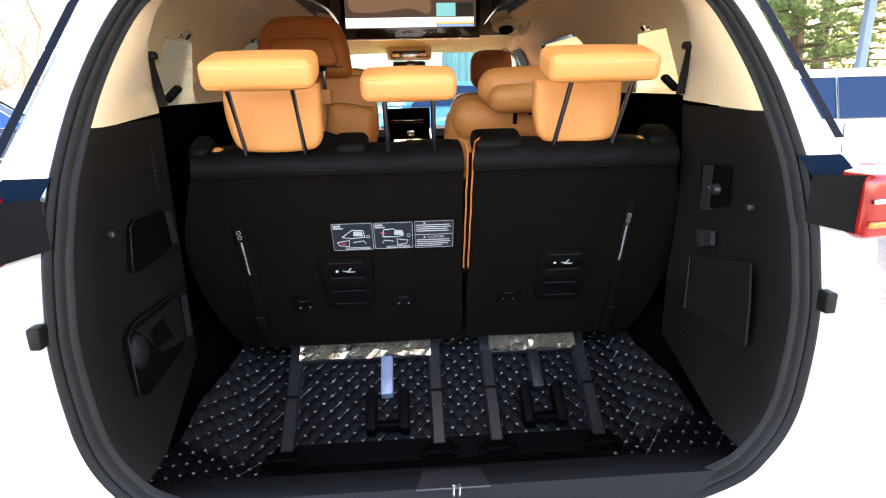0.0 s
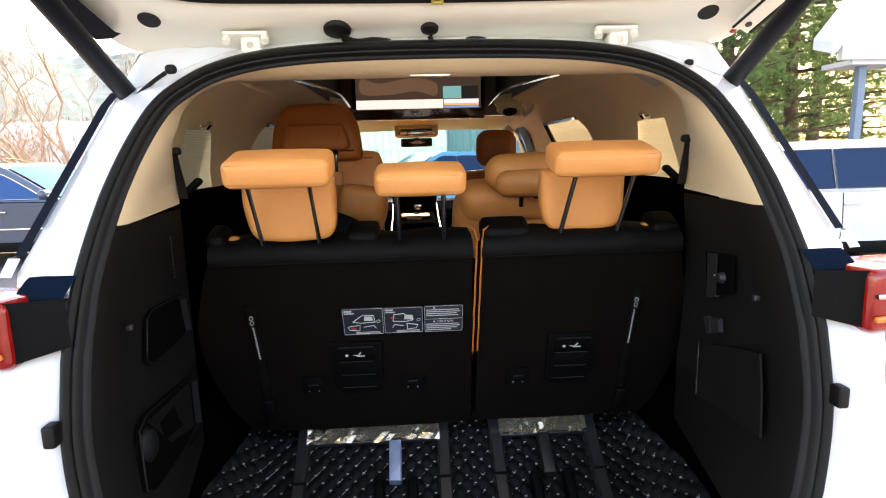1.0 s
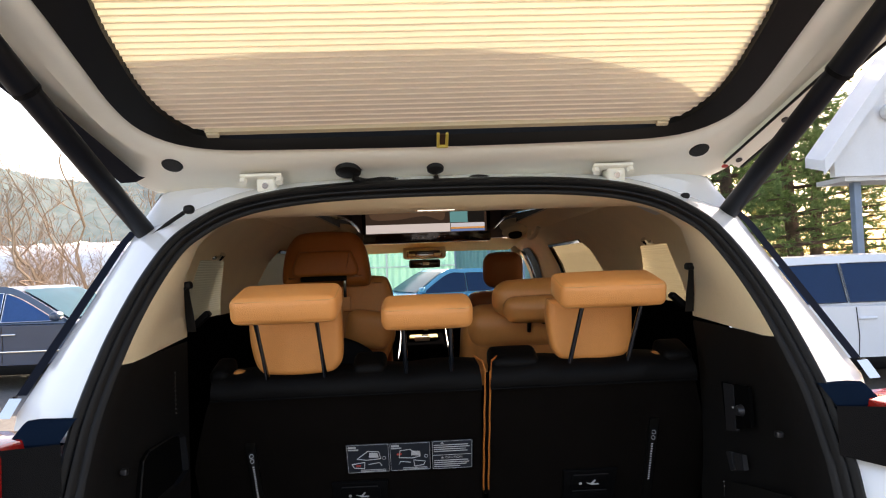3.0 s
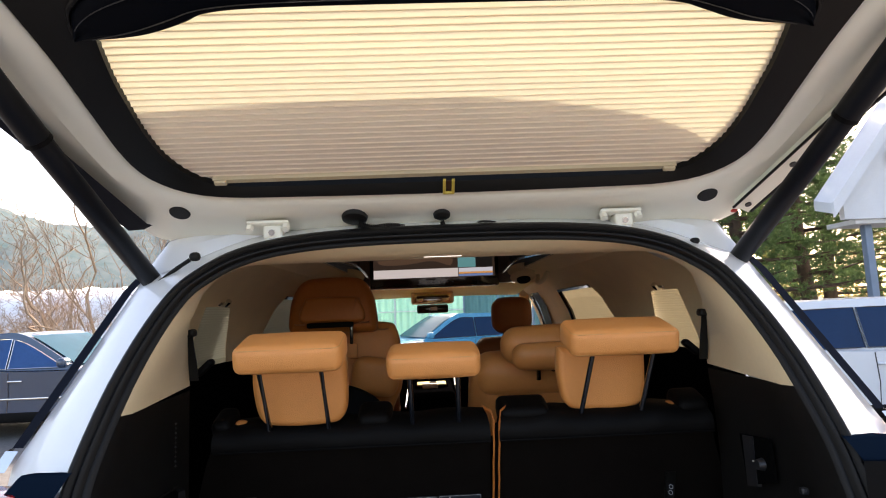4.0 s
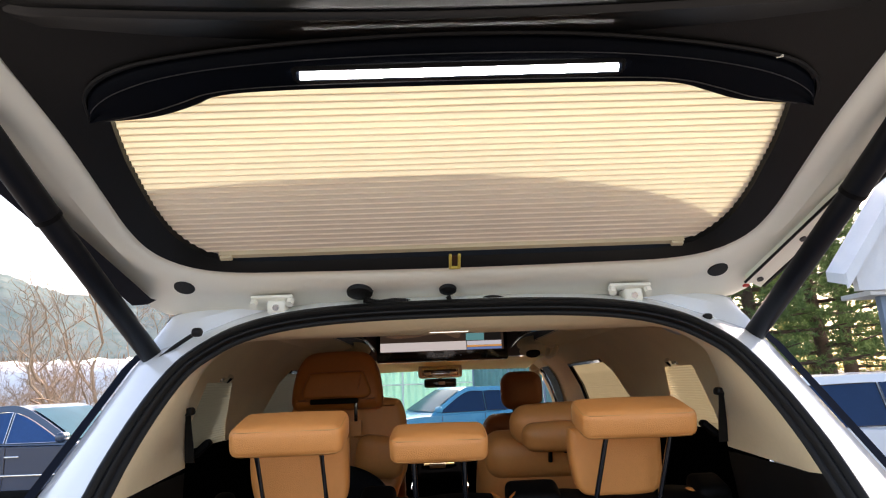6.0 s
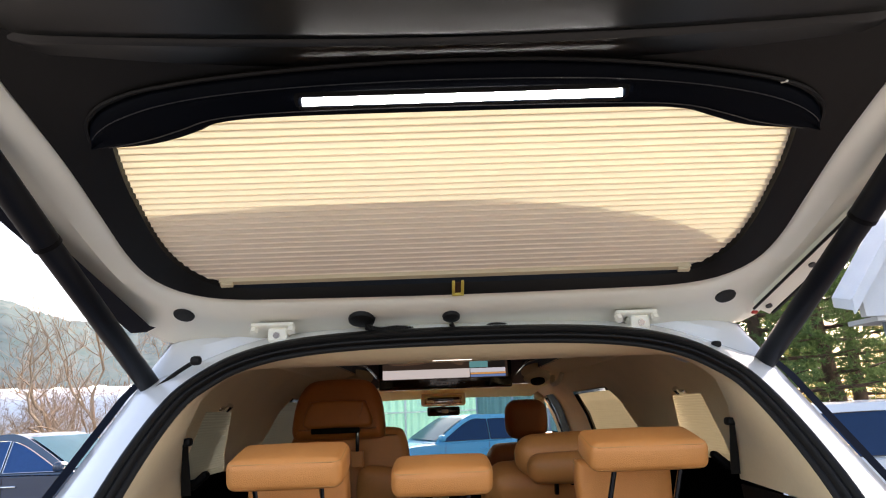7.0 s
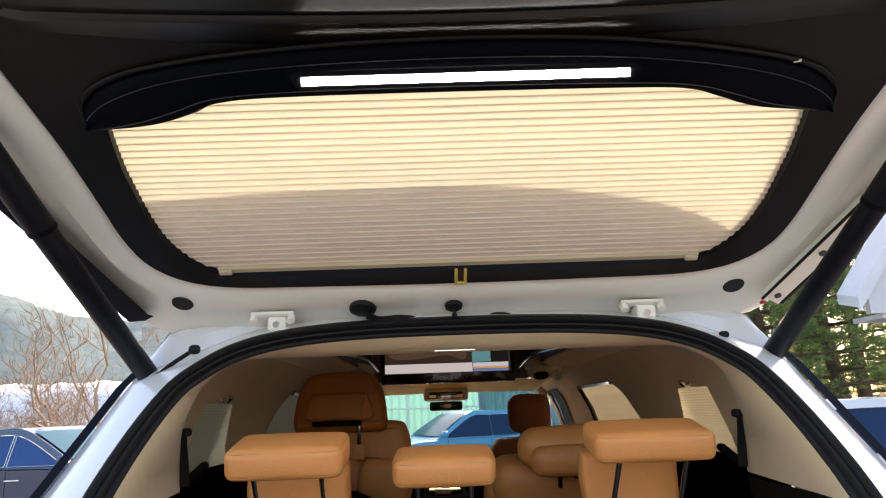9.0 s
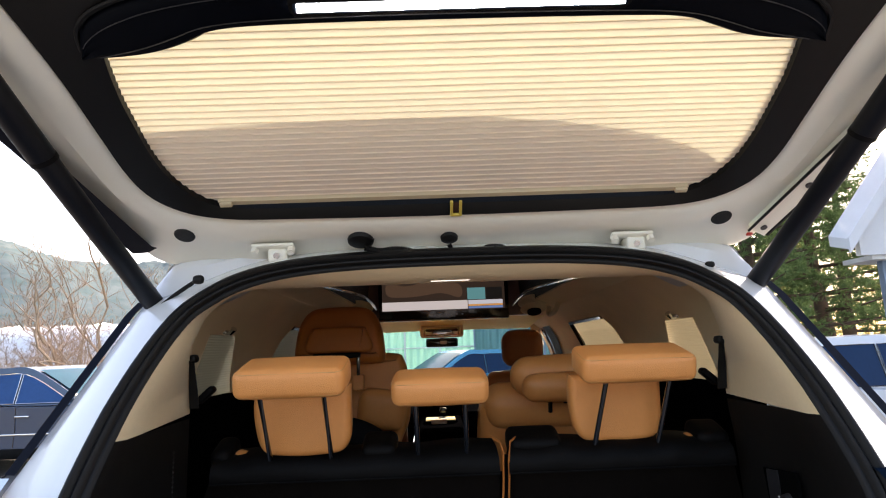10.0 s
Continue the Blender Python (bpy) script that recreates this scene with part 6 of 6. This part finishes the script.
def quilted_mat():
    t = thing("cargo_mat", "black quilted floor mat with pale stitch dots", "floor mat")
    cell = 0.052
    nx, ny = 240, 150
    bm = bmesh.new()
    vs = []
    for j in range(ny + 1):
        y = 1.46 + 1.02 * j / ny
        row = []
        for i in range(nx + 1):
            l, r = interp(y, [1.83, 2.12, 2.5], [-0.800, -0.66, -0.60]), interp(y, [1.83, 2.12, 2.5], [0.845, 0.70, 0.64])
            x = l + (r - l) * i / nx
            a, b = (x + run(y)) / cell, (x - run(y)) / cell
            puff = 0.009 * (abs(math.sin(math.pi * a / 1.0)) * abs(math.sin(math.pi * b / 1.0))) ** 0.5
            row.append(bm.verts.new((x, y, floor_z(y) + curl(x) + puff)))
        vs.append(row)
    for a, b in zip(vs, vs[1:]):
        for i in range(nx):
            bm.faces.new((a[i], a[i + 1], b[i + 1], b[i]))
    part("quilt", bm, MATQ, t)
    V, Fc = [], []
    k = int(2.6 / cell)
    for p in range(-10, 2 * k):
        for q in range(-2 * k, k):
            x, y = cell * (p + q) / 2, unrun(cell * (p - q) / 2)
            if not (interp(y, [1.83, 2.12], [-0.795, -0.655]) < x < interp(y, [1.83, 2.12], [0.84, 0.695]) and 1.47 < y < 2.46):
                continue
            z, s, b = floor_z(y) + curl(x) + 0.0035, 0.0058, len(V)
            V += [(x - s, y, z), (x, y - s, z), (x + s, y, z), (x, y + s, z), (x, y, z + 0.002)]
            Fc += [(b, b + 1, b + 4), (b + 1, b + 2, b + 4), (b + 2, b + 3, b + 4), (b + 3, b, b + 4)]
    L0, L1 = [], []
    for sgn in (1, -1):
        for p in range(-80, 120):
            c = cell * p
            for q in range(50):
                y0, y1 = 1.47 + 0.99 * q / 50, 1.47 + 0.99 * (q + 1) / 50
                x0, x1 = sgn * (c - run(y0)), sgn * (c - run(y1))
                if not (interp(y0, [1.83, 2.12], [-0.795, -0.655]) < min(x0, x1) and max(x0, x1) < interp(y0, [1.83, 2.12], [0.84, 0.695])):
                    continue
                b = len(L0)
                L0 += [(x0 - 0.0008, y0, floor_z(y0) + curl(x0) + 0.002), (x0 + 0.0008, y0, floor_z(y0) + curl(x0) + 0.002), (x1 + 0.0008, y1, floor_z(y1) + curl(x1) + 0.002), (x1 - 0.0008, y1, floor_z(y1) + curl(x1) + 0.002)]
                L1.append((b, b + 1, b + 2, b + 3))
    ml = bpy.data.meshes.new("stitch_lines")
    ml.from_pydata(L0, [], L1)
    ml.materials.append(WHITETHREAD)
    tagged(new("stitch_lines", ml), kind="stuff").parent = t
    me = bpy.data.meshes.new("stitch_dots")
    me.from_pydata(V, [], Fc)
    me.materials.append(WHITETHREAD)
    ob = tagged(new("stitch_dots", me), "small pale stitch crosses", kind="stuff")
    ob.parent = t


quilted_mat()
part("floor_channel", loft([[(x, y, floor_z(y) + h) for x in np.linspace(-0.50, 0.50, 9)] for y, h in ((1.74, 0.004), (1.745, 0.016), (1.79, 0.017), (1.80, 0.013), (1.81, 0.017), (1.872, 0.016), (1.877, 0.002))]), PLASTIC, van, "flat black plastic strip across the cargo floor")


def seat_stand(x0, x1, bar_x, film, label):
    t = thing("seat_stand", label, "seat frame", "stands under the bench")
    for x in (x0, x1):
        pts = [(x, y, floor_z(y) + 0.022) for y in (1.84, 1.95, 2.06, 2.14)]
        rail = part("rail", loft([[(x - 0.021, y, z - 0.02), (x - 0.021, y, z + 0.014), (x - 0.016, y, z + 0.02), (x + 0.016, y, z + 0.02), (x + 0.021, y, z + 0.014), (x + 0.021, y, z - 0.02)] for _, y, z in pts], closed=True, caps=True), STEEL, t)
        part("rail_joint", rbox((x, 1.98, floor_z(1.98) + 0.048), (0.044, 0.006, 0.006), 0.001, turn=rot(35)), PLASTIC, rail)
        foot = part("foot", rbox((x, 1.83, floor_z(1.83) + 0.022), (0.075, 0.06, 0.035), 0.006), PLASTIC, t)
        for d in (-0.045, 0.045):
            part("clamp", rbox((x + d, 1.83, floor_z(1.83) + 0.016), (0.035, 0.05, 0.022), 0.005), PLASTIC, foot)
    z = floor_z(2.13) + 0.03
    part("cross_plate", rbox(((x0 + x1) / 2, 2.13, z), (x1 - x0 + 0.042, 0.085, 0.02), 0.005, turn=rot(35)), STEEL, t)
    n = 24
    rng = random.Random(int(x0 * 100) + 7)
    rows = []
    for j in range(7):
        y = 2.085 + 0.085 * j / 6
        rows.append([(x0 + 0.012 + (x1 - x0 - 0.024) * i / n, y, z + 0.016 + (y - 2.13) * 0.70 + 0.014 * rng.random()) for i in range(n + 1)])
    part("foil_cover", loft(rows), FOIL, t, "crumpled shiny protective foil", smooth=False)
    part("centre_bar", rbox((bar_x, 2.035, floor_z(2.035) + 0.035), (0.040, 0.14, 0.04), 0.006, turn=rot(35)), film, t, "flat centre bar in protective film")
    part("lock_box", rbox((bar_x - 0.05, 1.93, floor_z(1.93) + 0.035), (0.033, 0.13, 0.06), 0.008, turn=rot(35)), PLASTIC, t)
    part("lock_box", rbox((bar_x + 0.055, 1.93, floor_z(1.93) + 0.035), (0.033, 0.13, 0.06), 0.008, turn=rot(35)), PLASTIC, t)
    part("lock_bridge", rbox((bar_x, 1.90, floor_z(1.90) + 0.03), (0.09, 0.03, 0.03), 0.006), PLASTIC, t)
    return t


seat_stand(-0.462, 0.006, -0.155, BLUEFILM, "dark steel stand of the wide bench section")
seat_stand(0.186, 0.512, 0.345, STEEL, "dark steel stand of the narrow bench section")
part("floor_ledge", rbox((0, 1.62, 0.318), (1.0, 0.28, 0.012), 0.004), PLASTIC, van)
